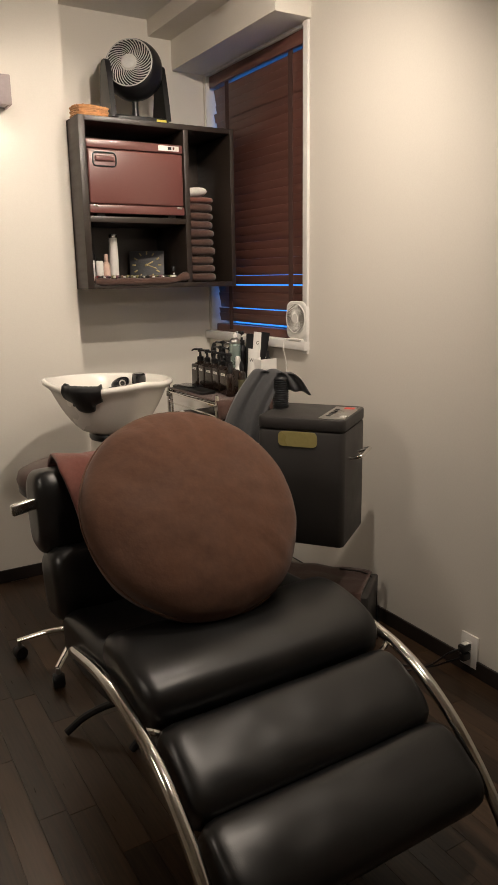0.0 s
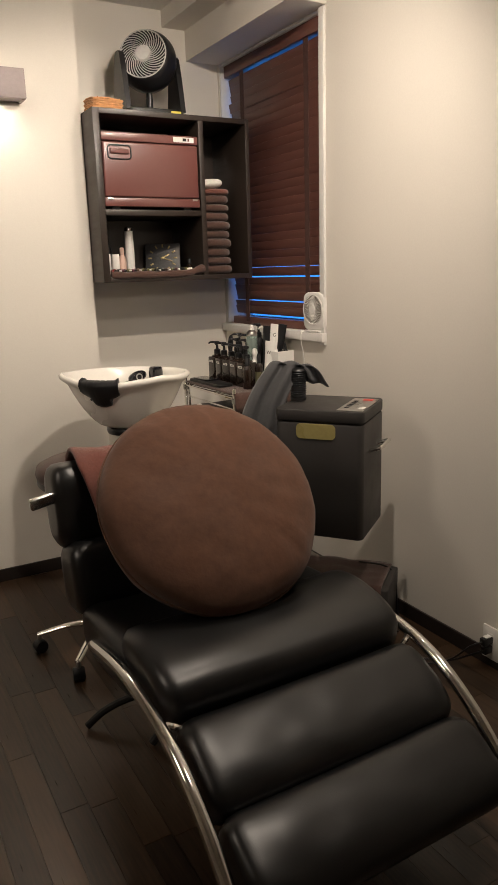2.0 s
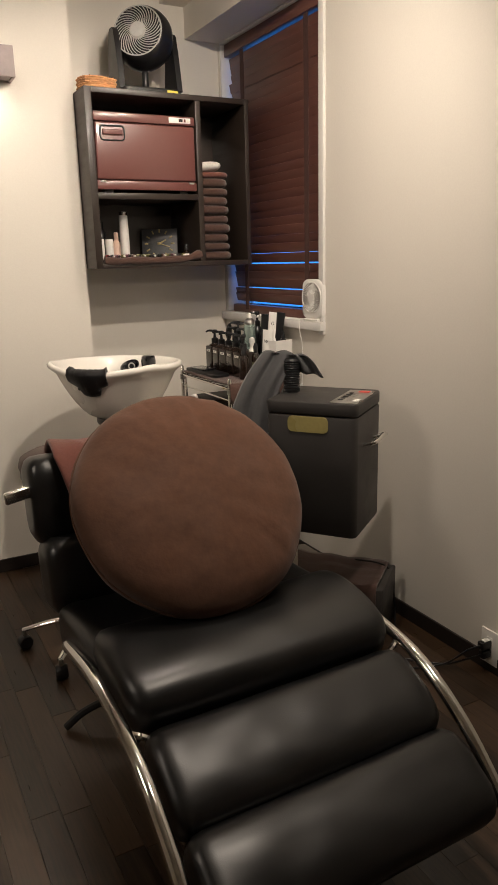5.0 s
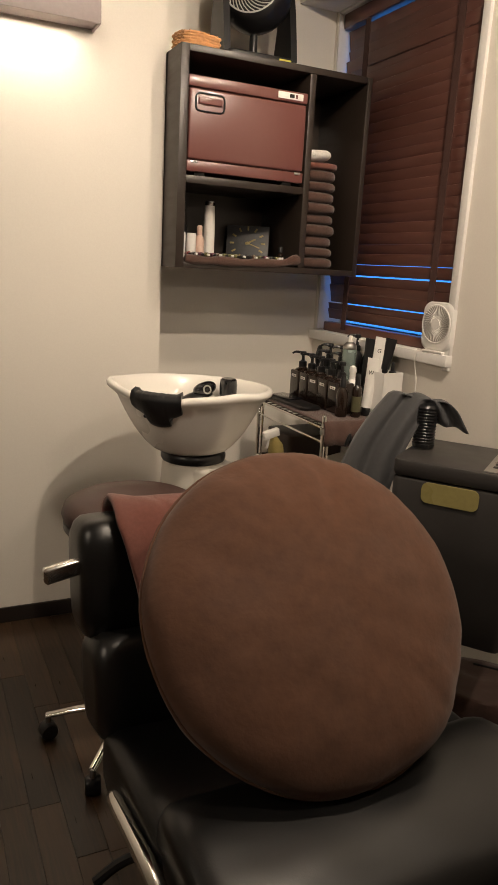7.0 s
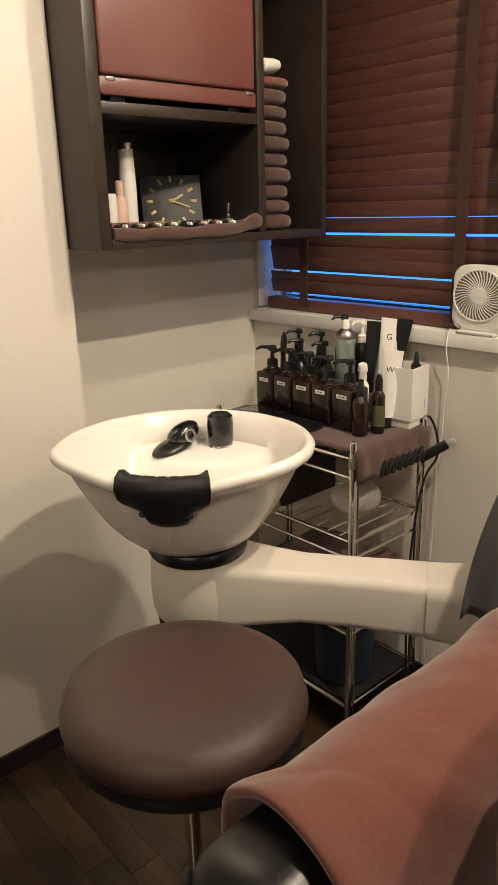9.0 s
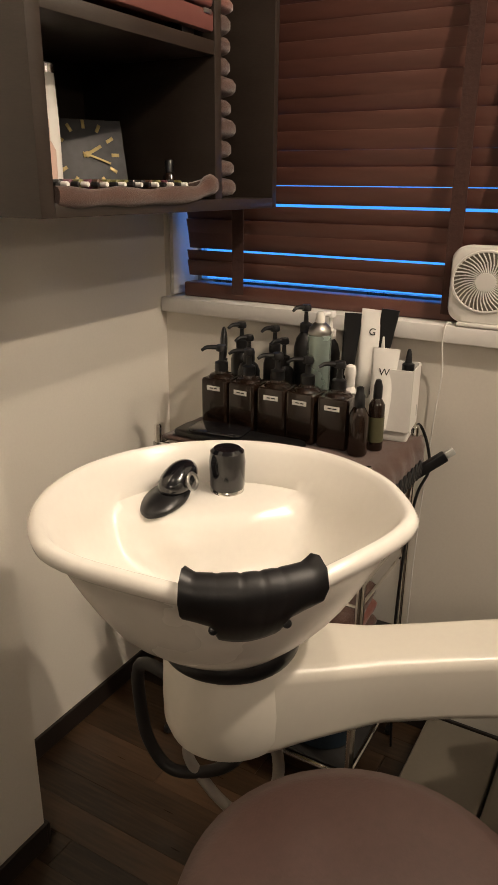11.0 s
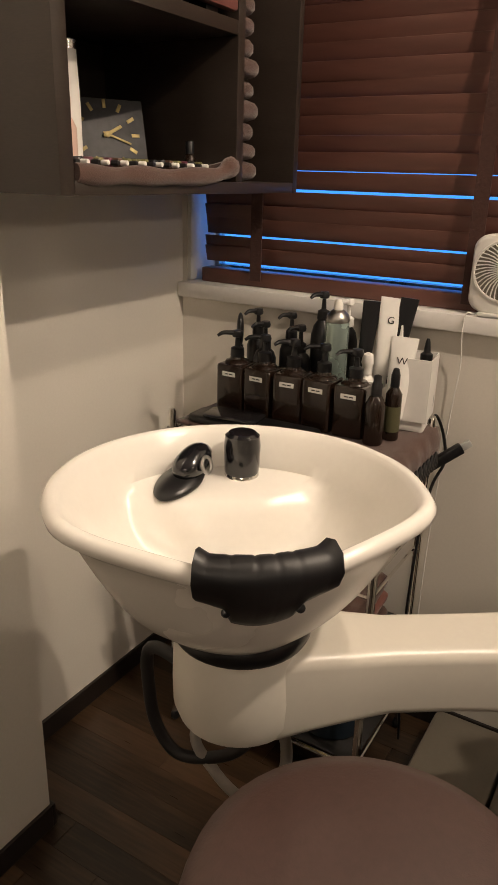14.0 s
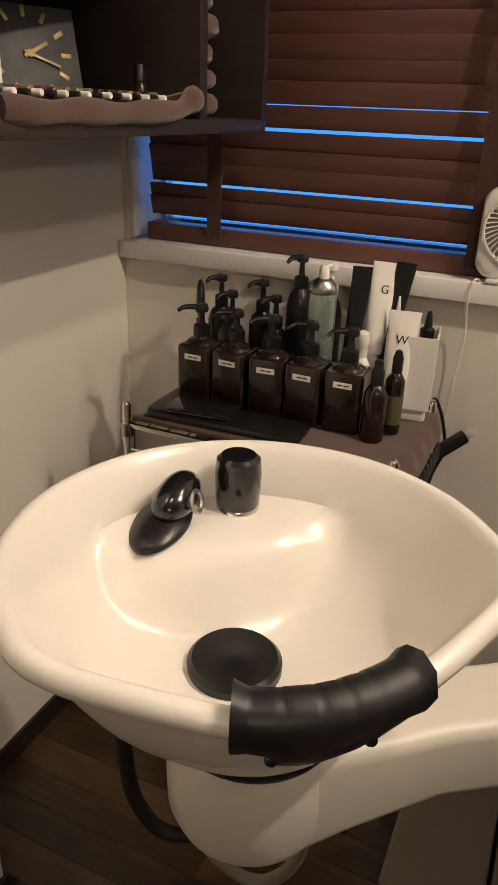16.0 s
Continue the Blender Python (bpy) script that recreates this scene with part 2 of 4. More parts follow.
# right wall with the window opening
WY0, WY1, WZ0, WZ1 = 2.46, 3.335, 1.075, 2.357
wall = box(RIGHT, FRONT, -0.01, RIGHT + 0.15, WY0, TOP)
box(RIGHT, WY0, -0.01, RIGHT + 0.15, WY1, WZ0, bm=wall)
box(RIGHT, WY0, WZ1, RIGHT + 0.15, WY1, TOP, bm=wall)
box(RIGHT, WY1, -0.01, RIGHT + 0.15, BACK, TOP, bm=wall)
structure("wall_right", wall, M_WALL, "cream papered wall with a window opening")
structure("beam", box(1.430, FRONT, 2.492, RIGHT, BACK, TOP), M_WALL, "boxed-in papered beam along the wall")
structure("pelmet", box(1.550, 2.42, 2.357, RIGHT, BACK, 2.492), M_WALL, "papered pelmet box over the window")
structure("skirting_right", box(RIGHT - 0.009, FRONT, 0, RIGHT, BACK, 0.06, 0.002), M_SKIRT, "dark brown skirting board")
structure("skirting_step", box(LEFT, STEP - 0.009, 0, NICHE, STEP, 0.06, 0.002), M_SKIRT, "dark brown skirting board")
structure("skirting_niche", box(NICHE, BACK - 0.009, 0, RIGHT - 0.009, BACK, 0.06, 0.002), M_SKIRT, "dark brown skirting board")
structure("skirting_return", box(NICHE, STEP - 0.009, 0, NICHE + 0.009, BACK - 0.009, 0.06, 0.002), M_SKIRT, "dark brown skirting board")

# window: casing, sill, pane, blind
win = tagged(new("window_1"), "white-framed window behind a closed brown blind", "window", "", "structure")
part("window_sill", box(1.693, 2.425, 1.054, 1.86, BACK - 0.002, 1.093, 0.004), M_TRIM, win, "off-white painted sill")
part("casing", box(1.708, 2.428, 1.040, 1.80, 2.462, 2.355, 0.003), M_TRIM, win)
part("casing", box(1.722, 2.462, 2.346, 1.86, WY1, 2.356, 0.002), M_TRIM, win)
part("casing", box(1.722, WY1 - 0.012, 1.098, 1.86, WY1 - 0.001, 2.346, 0.002), M_TRIM, win)
frame_bm = box(1.835, 2.47, 1.10, 1.865, 2.50, 2.345)
box(1.835, 3.308, 1.10, 1.865, 3.322, 2.345, bm=frame_bm)
box(1.835, 2.50, 1.10, 1.865, 3.308, 1.13, bm=frame_bm)
box(1.835, 2.50, 2.318, 1.865, 3.308, 2.345, bm=frame_bm)
part("window_frame", frame_bm, M_STEEL, win)
pane = part("pane", box(1.848, 2.50, 1.13, 1.853, 3.308, 2.318), M_GLASS, win)
pane.visible_shadow = False
structure("backdrop", box(2.6, 0.6, -0.5, 2.62, 5.4, 4.2), M_SKY, "bluish daylight outside the window")

# ---- blind ----
def slatted_blind():
    b = thing("venetian_blind", pose(1.765, 0, 0), "dark reddish-brown wooden venetian blind, closed with uneven gaps", "blind")
    part("headrail", box(-0.03, 2.468, 2.289, 0.035, 3.312, 2.343, 0.003), M_BLIND, b)
    part("bottom_rail", box(-0.024, 2.468, 1.0935, 0.022, 3.303, 1.131, 0.004), M_BLIND, b)
    heights = [1.168, 1.194, 1.2375, 1.273, 1.309, 1.3540, 1.3990, 1.4335, 1.4765]
    while heights[-1] < 2.245:
        heights.append(heights[-1] + 0.0373)
    slat = None
    rng = random.Random(4)
    for k, z in enumerate(heights):
        tilt = 78 + rng.uniform(-3.0, 3.0)
        if slat is None:
            slat = part("slat", box(-0.021, 2.466, -0.0016, 0.021, 3.303, 0.0016, 0.0011, 2), M_BLIND, b)
            o = slat
        else:
            o = slat.copy()
            scene.collection.objects.link(o)
        o.matrix_basis = pose(0, 0, z + rng.uniform(-0.0006, 0.0006), rng.uniform(-0.12, 0.12), tilt, 0)
    for y in (2.585, 3.13):
        part("ladder_tape", box(-0.034, y - 0.016, 1.11, -0.031, y + 0.016, 2.283), M_TAPE, b)
    return b


slatted_blind()


# ---- wall cabinet ----
def wall_cabinet():
    c = thing("wall_cabinet", pose(0, 0, 0), "dark-stained wooden open wall cabinet with three compartments", "cabinet")
    x0, x1, y0, y1, z0, z1 = 0.943, 1.69, 3.0, 3.348, 1.328, 2.043
    part("side_panel", box(x0, y0, z0, x0 + 0.03, y1, z1, 0.0015), M_CAB, c)
    part("side_panel", box(x1 - 0.02, y0, z0, x1, y1, z1, 0.0015), M_CAB, c)
    part("top_panel", box(x0 + 0.03, y0, z1 - 0.022, x1 - 0.02, y1, z1, 0.0015), M_CAB, c)
    part("bottom_panel", box(x0 + 0.03, y0, z0, x1 - 0.02, y1, z0 + 0.022, 0.0015), M_CAB, c)
    part("divider", box(1.430, y0 + 0.002, z0 + 0.022, 1.455, y1, z1 - 0.022, 0.0015), M_CAB, c)
    part("shelf", box(x0 + 0.03, y0 + 0.002, 1.612, 1.430, y1, 1.637, 0.0015), M_CAB, c)
    part("back_panel", box(x0 + 0.03, y1 - 0.008, z0 + 0.022, x1 - 0.02, y1 - 0.001, z1 - 0.022), M_CAB, c)
    return c


wall_cabinet()


def towel_warmer():
    w = thing("towel_warmer", pose(1.198, 3.0, 1.637), "maroon enamel hot-towel cabinet with pocket handle", "towel warmer")
    part("body", moved(rounded_box(0.455, 0.29, 0.295, 0.012, 0.006), Matrix.Translation((0, 0.165, 0.022))), M_MAROON, w)
    part("door", box(-0.222, -0.004, 0.052, 0.222, 0.0195, 0.276, 0.008, 3), M_MAROON, w)
    part("control_strip", box(-0.226, -0.002, 0.279, 0.226, 0.0195, 0.316, 0.006, 2), M_MAROON, w)
    part("base_strip", box(-0.226, -0.002, 0.012, 0.226, 0.0195, 0.049, 0.006, 2), M_MAROON, w)
    panel = part("control_panel", box(0.105, -0.0045, 0.287, 0.205, -0.0015, 0.309, 0.001), M_WHITE, w, "pale control plate with small switches")
    part("switch", box(0.150, -0.007, 0.292, 0.168, -0.004, 0.304, 0.001), M_BLACK, panel)
    part("switch", box(0.174, -0.007, 0.292, 0.182, -0.004, 0.304, 0.001), M_MAROON, panel)
    loop = [(-0.149 + x, -0.0055, 0.233 + z) for x, z in rounded_rect(0.104, 0.056, 0.016)]
    part("handle_frame", tube(loop + loop[:2], 0.0032, 6, 1), M_BLACK, w)
    part("handle", box(-0.192, -0.013, 0.226, -0.106, -0.003, 0.248, 0.004, 3), M_MAROON, w, "glossy maroon pocket handle")
    for x in (-0.17, 0.17):
        part("foot", box(x - 0.02, 0.02, 0.0, x + 0.02, 0.06, 0.022, 0.002), M_BLACK, w)
        part("foot", box(x - 0.02, 0.23, 0.0, x + 0.02, 0.27, 0.022, 0.002), M_BLACK, w)
    for x in (-0.2, 0.2):
        part("hinge_cap", box(x - 0.012, -0.005, 0.040, x + 0.012, -0.001, 0.048, 0.001), M_STEEL, w)
    return w


towel_warmer()


# ---- shampoo unit ----
UNIT = pose(0.89, 2.65, 0, 0, 0, -140)


def rim(phi):
    """Radius and height of the basin's rim, by the angle from the neck rest."""
    a = abs((phi + math.pi) % (2 * math.pi) - math.pi)
    xs = [0, 0.30, 0.50, 0.70, 0.85, 0.97, 1.06, 1.18, 1.40, 1.9, 2.5, math.pi]
    rs = [0.234, 0.232, 0.234, 0.241, 0.252, 0.264, 0.267, 0.262, 0.256, 0.252, 0.255, 0.258]
    zs = [0.957, 0.959, 0.966, 0.971, 0.975, 0.981, 0.984, 0.981, 0.975, 0.970, 0.965, 0.963]

    def mean(vals):
        return sum(float(np.interp(abs(a + d), xs, vals)) for d in (-0.06, -0.03, 0, 0.03, 0.06)) / 5
    return mean(rs), mean(zs)


def shampoo_unit():
    u = thing("shampoo_basin_unit", UNIT, "white ceramic shampoo basin on a cream swing arm and column", "shampoo basin")
    n = 96
    rings = []
    ang = [2 * math.pi * i / n for i in range(n)]

    def ring(f):
        return [f(a, *rim(a)) for a in ang]

    def at(a, r, z):
        return (r * math.cos(a), r * math.sin(a), z)

    base = 0.765
    for k in (1.0, 0.9, 0.78, 0.66, 0.54, 0.42, 0.3, 0.18, 0.07):
        # outer bowl, from the foot to the lip
        t = 1 - k
        rings.append(ring(lambda a, r, z, t=t: at(a, 0.094 + (r - 0.022 - 0.094) * (t ** 0.72), base + (z - 0.022 - base) * (t ** 1.25))))
    for dr, dz in ((-0.010, -0.022), (0.0, -0.014), (0.002, -0.005), (-0.003, 0.003), (-0.011, 0.006), (-0.017, 0.003), (-0.022, -0.006)):
        rings.append(ring(lambda a, r, z, dr=dr, dz=dz: at(a, r + dr, z + dz)))

    def inner(f_front, z_front, off, z_back):
        """A ring of the inside: by a share of the rim in front, by the distance from the ledge's straight edge at the back."""
        def f(a, r, z):
            c = -math.cos(a)
            e = 0.106 / c if c > 0.05 else 9.0
            q = min(max((0.88 * r - e) / (0.40 * r), 0), 1)
            q = q * q * (3 - 2 * q)
            back = min(e + off, 0.82 * r) if off is not None else 0.82 * r
            return at(a, r * f_front + (back - r * f_front) * q, z_front + (z_back - z_front) * q + (z - 0.96) * 0.4 * (f_front > 0.7))
        return ring(f)

    rings += [inner(0.84, 0.935, None, 0.925), inner(0.80, 0.91, None, 0.906), inner(0.755, 0.885, 0.036, 0.900), inner(0.70, 0.860, 0.010, 0.8965),
              inner(0.63, 0.840, -0.004, 0.890), inner(0.57, 0.829, -0.018, 0.874), inner(0.50, 0.820, -0.030, 0.848), inner(0.40, 0.812, -0.041, 0.826),
              inner(0.28, 0.807, -0.054, 0.811), inner(0.14, 0.803, -0.078, 0.804)]
    part("basin", loft(rings), M_CERAMIC, u, "white glazed ceramic basin", 60)
    part("collar", lathe([(0.085, 0.735), (0.100, 0.737), (0.104, 0.745), (0.104, 0.757), (0.098, 0.765), (0.085, 0.768)], 40, (0.0, 0.012, 0)), M_BLACK, u, "black rubber collar")
    part("column", lathe([(0.04, 0.586), (0.075, 0.588), (0.094, 0.598), (0.101, 0.618), (0.102, 0.66), (0.100, 0.72), (0.096, 0.736), (0.05, 0.737)], 40, (0.0, 0.012, 0)), M_CREAM, u)
    drain = part("drain_cover", lathe([(0.053, 0.804), (0.053, 0.815), (0.048, 0.820), (0.032, 0.818), (0.012, 0.819), (0.004, 0.820)], 36, (-0.004, -0.012, 0)), M_BLACK, u, "black round drain cover")
    # tap knob on the ledge
    knob = part("tap_knob", lathe([(0.027, 0.908), (0.0285, 0.912), (0.030, 0.955), (0.028, 0.972), (0.022, 0.977), (0.004, 0.976)], 28, (-0.185, 0.035, 0)), M_GLOSSBLACK, u, "glossy black tap knob")
    part("knob_base", lathe([(0.029, 0.896), (0.029, 0.905), (0.026, 0.909), (0.01, 0.909)], 28, (-0.185, 0.035, 0)), M_CHROME, knob, "chrome base ring")
    # hand shower in its rest
    rest = part("shower_rest", moved(pillow(0.118, 0.070, 0.030, 1.8, 18, 12), pose(-0.156, -0.068, 0.908, 0, 10, -35)), M_BLACK, u, "flared black rubber shower rest", 80)
    part("shower_head", moved(pillow(0.084, 0.050, 0.046, 2.2, 18, 14), pose(-0.170, -0.047, 0.934, 0, 18, -40)), M_GLOSSBLACK, rest, "glossy black hand shower head", 80)
    part("shower_face", moved(hoop(0.013, 0.003, 24), pose(-0.150, -0.026, 0.936, 0, 75, 55)), M_STEEL, rest)
    # neck rest: a saddle pad laid over the front lip
    rows = []
    for i in range(49):
        s = i / 48
        a = -0.335 + 0.72 * s
        r, z = rim(a)
        m = math.sin(math.pi * s)
        crease = min(abs(s - q) for q in (0.24, 0.42, 0.56, 0.70))
        fat = 1.16 + 0.22 * m - 0.13 * math.exp(-(crease / 0.014) ** 2) + 0.45 * max(0.0, abs(2 * s - 1) - 0.84) / 0.16
        tab = min(max((0.31 - abs(s - 0.5)) / 0.06, 0), 1)
        drop = 0.034 + 0.018 * m + 0.024 * tab * tab * (3 - 2 * tab)
        prof = [(-0.034, -0.012), (-0.032, 0.006), (-0.023, 0.013), (-0.008, 0.016), (0.006, 0.010), (0.011, -0.004)]
        ring_pts = [at(a, r + dx * (0.85 + 0.15 * fat) - 0.002, z + dz * fat) for dx, dz in prof]
        slope = 0.52
        for out, k in ((0.009, 0.5), (0.005, 0.85), (0.001, 1.0), (-0.008, 1.0), (-0.006, 0.5)):
            ring_pts.append(at(a, r + out * fat - 0.004 - slope * drop * k, z - 0.010 - drop * k))
        ring_pts += [at(a, r + dx, z + dz) for dx, dz in ((-0.004, -0.014), (-0.014, -0.004), (-0.022, -0.006), (-0.028, -0.014))]
        rows.append(ring_pts)
    pad = part("neck_rest", loft(rows), M_RUBBER, u, "padded black rubber neck rest", 60)
    for s in (-0.05, 0.05):
        part("stud", lathe([(0.006, 0), (0.005, 0.003), (0.001, 0.004)], 12), M_BLACK, pad).matrix_basis = pose(0.207, s * 0.86 + 0.005, 0.902, 0, 62, 0)
    # swing arm towards the chair's pedestal, in world axes
    inv = UNIT.inverted()
    arm = []
    d = Vector((0.59, -0.81, 0)).normalized()
    side = Vector((d.y, -d.x, 0))
    for q, w, h in (((0.898, 2.64, 0.661), 0.165, 0.149), ((0.928, 2.60, 0.6615), 0.168, 0.146), ((0.957, 2.56, 0.663), 0.150, 0.136), ((0.99, 2.512, 0.664), 0.132, 0.124), ((1.03, 2.46, 0.664), 0.115, 0.115), ((1.09, 2.375, 0.664), 0.115, 0.115), ((1.135, 2.313, 0.662), 0.118, 0.118), ((1.175, 2.258, 0.660), 0.120, 0.120)):
        arm.append([inv @ (Vector(q) + side * a + Vector((0, 0, b))) for a, b in rounded_rect(w, h, 0.020, 5)])
    part("swing_arm", loft(arm), M_CREAM, u, "cream moulded swing arm", 50)
    sock = []
    for q, w, h in (((1.172, 2.262, 0.658), 0.128, 0.128), ((1.21, 2.21, 0.655), 0.135, 0.135), ((1.26, 2.14, 0.64), 0.16, 0.16), ((1.29, 2.10, 0.62), 0.16, 0.18)):
        sock.append([inv @ (Vector(q) + side * a + Vector((0, 0, b))) for a, b in rounded_rect(w, h, 0.032, 5)])
    part("arm_socket", loft(sock), M_CREAM, u, "cream arm socket", 50)
    part("pedestal", lathe([(0.10, 0.09), (0.10, 0.60), (0.09, 0.70), (0.05, 0.715)], 32, inv @ Vector((1.28, 2.14, 0))), M_CREAM, u, "cream moulded pedestal")
    part("base_plate", moved(rounded_box(0.46, 0.184, 0.10, 0.018, 0.008), inv @ pose(1.43, 2.417, 0)), M_TAUPE, u, "taupe base cover")
    part("base_plate", moved(rounded_box(0.46, 0.42, 0.10, 0.018, 0.008), inv @ pose(1.43, 2.109, 0)), M_TAUPE, u, "taupe base cover")
    # hoses under the column
    part("drain_hose", tube([inv @ Vector(q) for q in ((0.90, 2.72, 0.62), (0.93, 2.84, 0.60), (0.935, 2.85, 0.50), (0.94, 2.835, 0.42), (0.95, 2.79, 0.374), (0.985, 2.71, 0.39), (0.99, 2.66, 0.47), (0.94, 2.64, 0.60))], 0.0115, 12), M_MATTE, u, "black ribbed drain hose")
    part("water_hose", tube([inv @ Vector(q) for q in ((0.92, 2.69, 0.59), (0.955, 2.765, 0.43), (0.97, 2.737, 0.355), (0.97, 2.685, 0.322), (0.97, 2.64, 0.335), (0.97, 2.603, 0.39), (0.96, 2.585, 0.48), (0.94, 2.60, 0.60))], 0.010, 12), M_HOSE, u, "pale grey translucent water hose")
    return u


shampoo_unit()


# ---- reclining chair ----
def roll(w, d, h, power=2.8, round_end=0.03, sag=0.0, seed=0):
    """A stuffed roll along x about its middle, with flattish ends and a soft skin."""
    rings = []
    xs = [-1, -0.995, -0.97, -0.93, -0.87] + [k / 10 for k in range(-8, 9)] + [0.87, 0.93, 0.97, 0.995, 1]
    for x in xs:
        e = max(0.0, (abs(x) * w / 2 - (w / 2 - round_end)) / round_end)
        k = math.sqrt(max(0.0, 1 - e * e)) * 0.35 + 0.65 if e else 1.0
        if abs(x) == 1:
            k = 0.5
        ring = []
        for i in range(32):
            a = 2 * math.pi * i / 32
            c, q = math.cos(a), math.sin(a)
            f = (abs(c) ** power + abs(q) ** power) ** (-1 / power)
            p = Vector((x * w / 2, c * f * d / 2 * k, q * f * h / 2 * k))
            p.z += sag * (x * x - 0.4) * (q > 0) + 0.004 * noise.noise(Vector((x * 4 + seed, c * 2, q * 2)))
            ring.append(p)
        rings.append(ring)
    return loft(rings)


def salon_chair():
    c = thing("reclining_shampoo_chair", pose(0.755, 1.19, 0, 0, 0, 1), "black leather reclining chair with rolled cushions and chrome tube frame", "chair")
    part("seat", moved(roll(0.70, 0.46, 0.15, 4, 0.05, 0.01, 3), pose(0, 0.42, 0.385, -2)), M_LEATHER, c, "black leather seat", 80)
    part("knee_roll", moved(roll(0.69, 0.31, 0.155, 2.6, 0.04, 0.004, 5), pose(0, 0.165, 0.435, 7)), M_LEATHER, c, "black leather roll cushion", 80)
    part("leg_roll", moved(roll(0.67, 0.225, 0.125, 2.9, 0.04, 0.004, 8), pose(0, -0.082, 0.327, 29)), M_LEATHER, c, "black leather roll cushion", 80)
    part("foot_roll", moved(roll(0.67, 0.215, 0.125, 2.9, 0.04, 0.004, 11), pose(0, -0.268, 0.222, 31)), M_LEATHER, c, "black leather roll cushion", 80)
    part("back_lower", moved(roll(0.72, 0.17, 0.22, 3.6, 0.035, 0, 14), pose(0, 0.660, 0.505, -12)), M_LEATHER, c, "black leather lower back cushion", 80)
    part("back_upper", moved(roll(0.74, 0.15, 0.255, 3.8, 0.035, 0, 17), pose(0, 0.740, 0.705, -8)), M_LEATHER, c, "black leather upper back cushion", 80)
    for s in (-1, 1):
        part("frame_tube", tube([(s * 0.35, 0.50, 0.36), (s * 0.362, 0.44, 0.395), (s * 0.366, 0.23, 0.432), (s * 0.366, 0.05, 0.418), (s * 0.366, -0.08, 0.385), (s * 0.366, -0.20, 0.315), (s * 0.366, -0.29, 0.235), (s * 0.366, -0.37, 0.14), (s * 0.366, -0.43, 0.04)], 0.0155, 14), M_CHROME, c, "bent chrome tube")
        part("bracket", tube([(s * 0.362, 0.02, 0.405), (s * 0.335, 0.0, 0.40), (s * 0.30, 0.0, 0.375)], 0.008, 8), M_CHROME, c)
        part("rubber_foot", lathe([(0.019, 0.0), (0.021, 0.012), (0.019, 0.045), (0.012, 0.05)], 14, (s * 0.366, -0.432, 0)), M_BLACK, c)
    lever = part("recline_lever", moved(box(-0.040, -0.010, -0.017, 0.040, 0.010, 0.017, 0.006, 3), pose(-0.400, 0.702, 0.742, 0, -7, 8)), M_POLISHED, c, "polished chrome reclining lever")
    part("lever_stem", lathe([(0.009, 0), (0.009, 0.035)], 12), M_POLISHED, lever).matrix_basis = pose(-0.375, 0.708, 0.738, 0, 90, 0)
    part("base_post", lathe([(0.055, 0.05), (0.055, 0.30), (0.05, 0.32)], 24, (0.0, 0.50, 0)), M_CHROME, c)
    for a in (35, 145, 215, 325):
        x, y = math.cos(radians(a)), math.sin(radians(a))
        k = 1.0 if a in (35, 145) else 0.6
        part("base_leg", tube([(0.04 * x, 0.50 + 0.04 * y, 0.11), (0.22 * x * k, 0.52 + 0.18 * y * k, 0.085), (0.34 * x * k, 0.54 + 0.20 * y * k, 0.055), (0.42 * x * k, 0.55 + 0.20 * y * k, 0.012)], 0.012, 8), M_MATTE, c, "black steel base leg")
    return c


salon_chair()


def round_cushion():
    c = thing("floor_cushion", pose(0.724, 1.578, 0.744, 49, 0, 0), "round brown microsuede cushion leaning on the chair", "cushion")
    b = bmesh.new()
    bmesh.ops.create_uvsphere(b, u_segments=140, v_segments=60, radius=1)
    for v in b.verts:
        r = math.hypot(v.co.x, v.co.y)
        a = math.atan2(v.co.y, v.co.x)
        zz = v.co.z
        f = (abs(r) ** 2.5 + abs(zz) ** 2.5) ** (-1 / 2.5)
        r2, z2 = r * f, zz * f
        # creases gather at the top seam and fade down the face
        top = max(0.0, math.cos(a - 1.45)) ** 3
        low = max(0.0, math.cos(a + 0.9)) ** 6
        crease = (0.010 * top + 0.007 * low) * (noise.noise(Vector((a * 5, r2 * 1.8, 3))) + 0.6 * noise.noise(Vector((a * 15, r2 * 1.6, 9)))) * min(1, max(0, (r2 - 0.45) * 2.5))
        soft = 0.010 * noise.noise(Vector((v.co.x * 2.2, v.co.y * 2.2, 1))) + 0.004 * noise.noise(Vector((v.co.x * 6, v.co.y * 7, 4)))
        rim_r = 0.309 + 0.005 * noise.noise(Vector((math.cos(a) * 2, math.sin(a) * 2, z2)))
        v.co = Vector((math.cos(a) * r2 * rim_r, math.sin(a) * r2 * rim_r, z2 * 0.11 + (crease + soft) * (1 if zz > 0 else -1) * min(1, abs(zz) * 4)))
    part("cover", b, M_SUEDE, c, "", 80)
    pts = [(math.cos(2 * math.pi * k / 60) * 0.310, math.sin(2 * math.pi * k / 60) * 0.310, 0.002 * math.sin(k)) for k in range(61)]
    part("seam", tube(pts, 0.0032, 6, 1), M_SUEDE, c)


round_cushion()


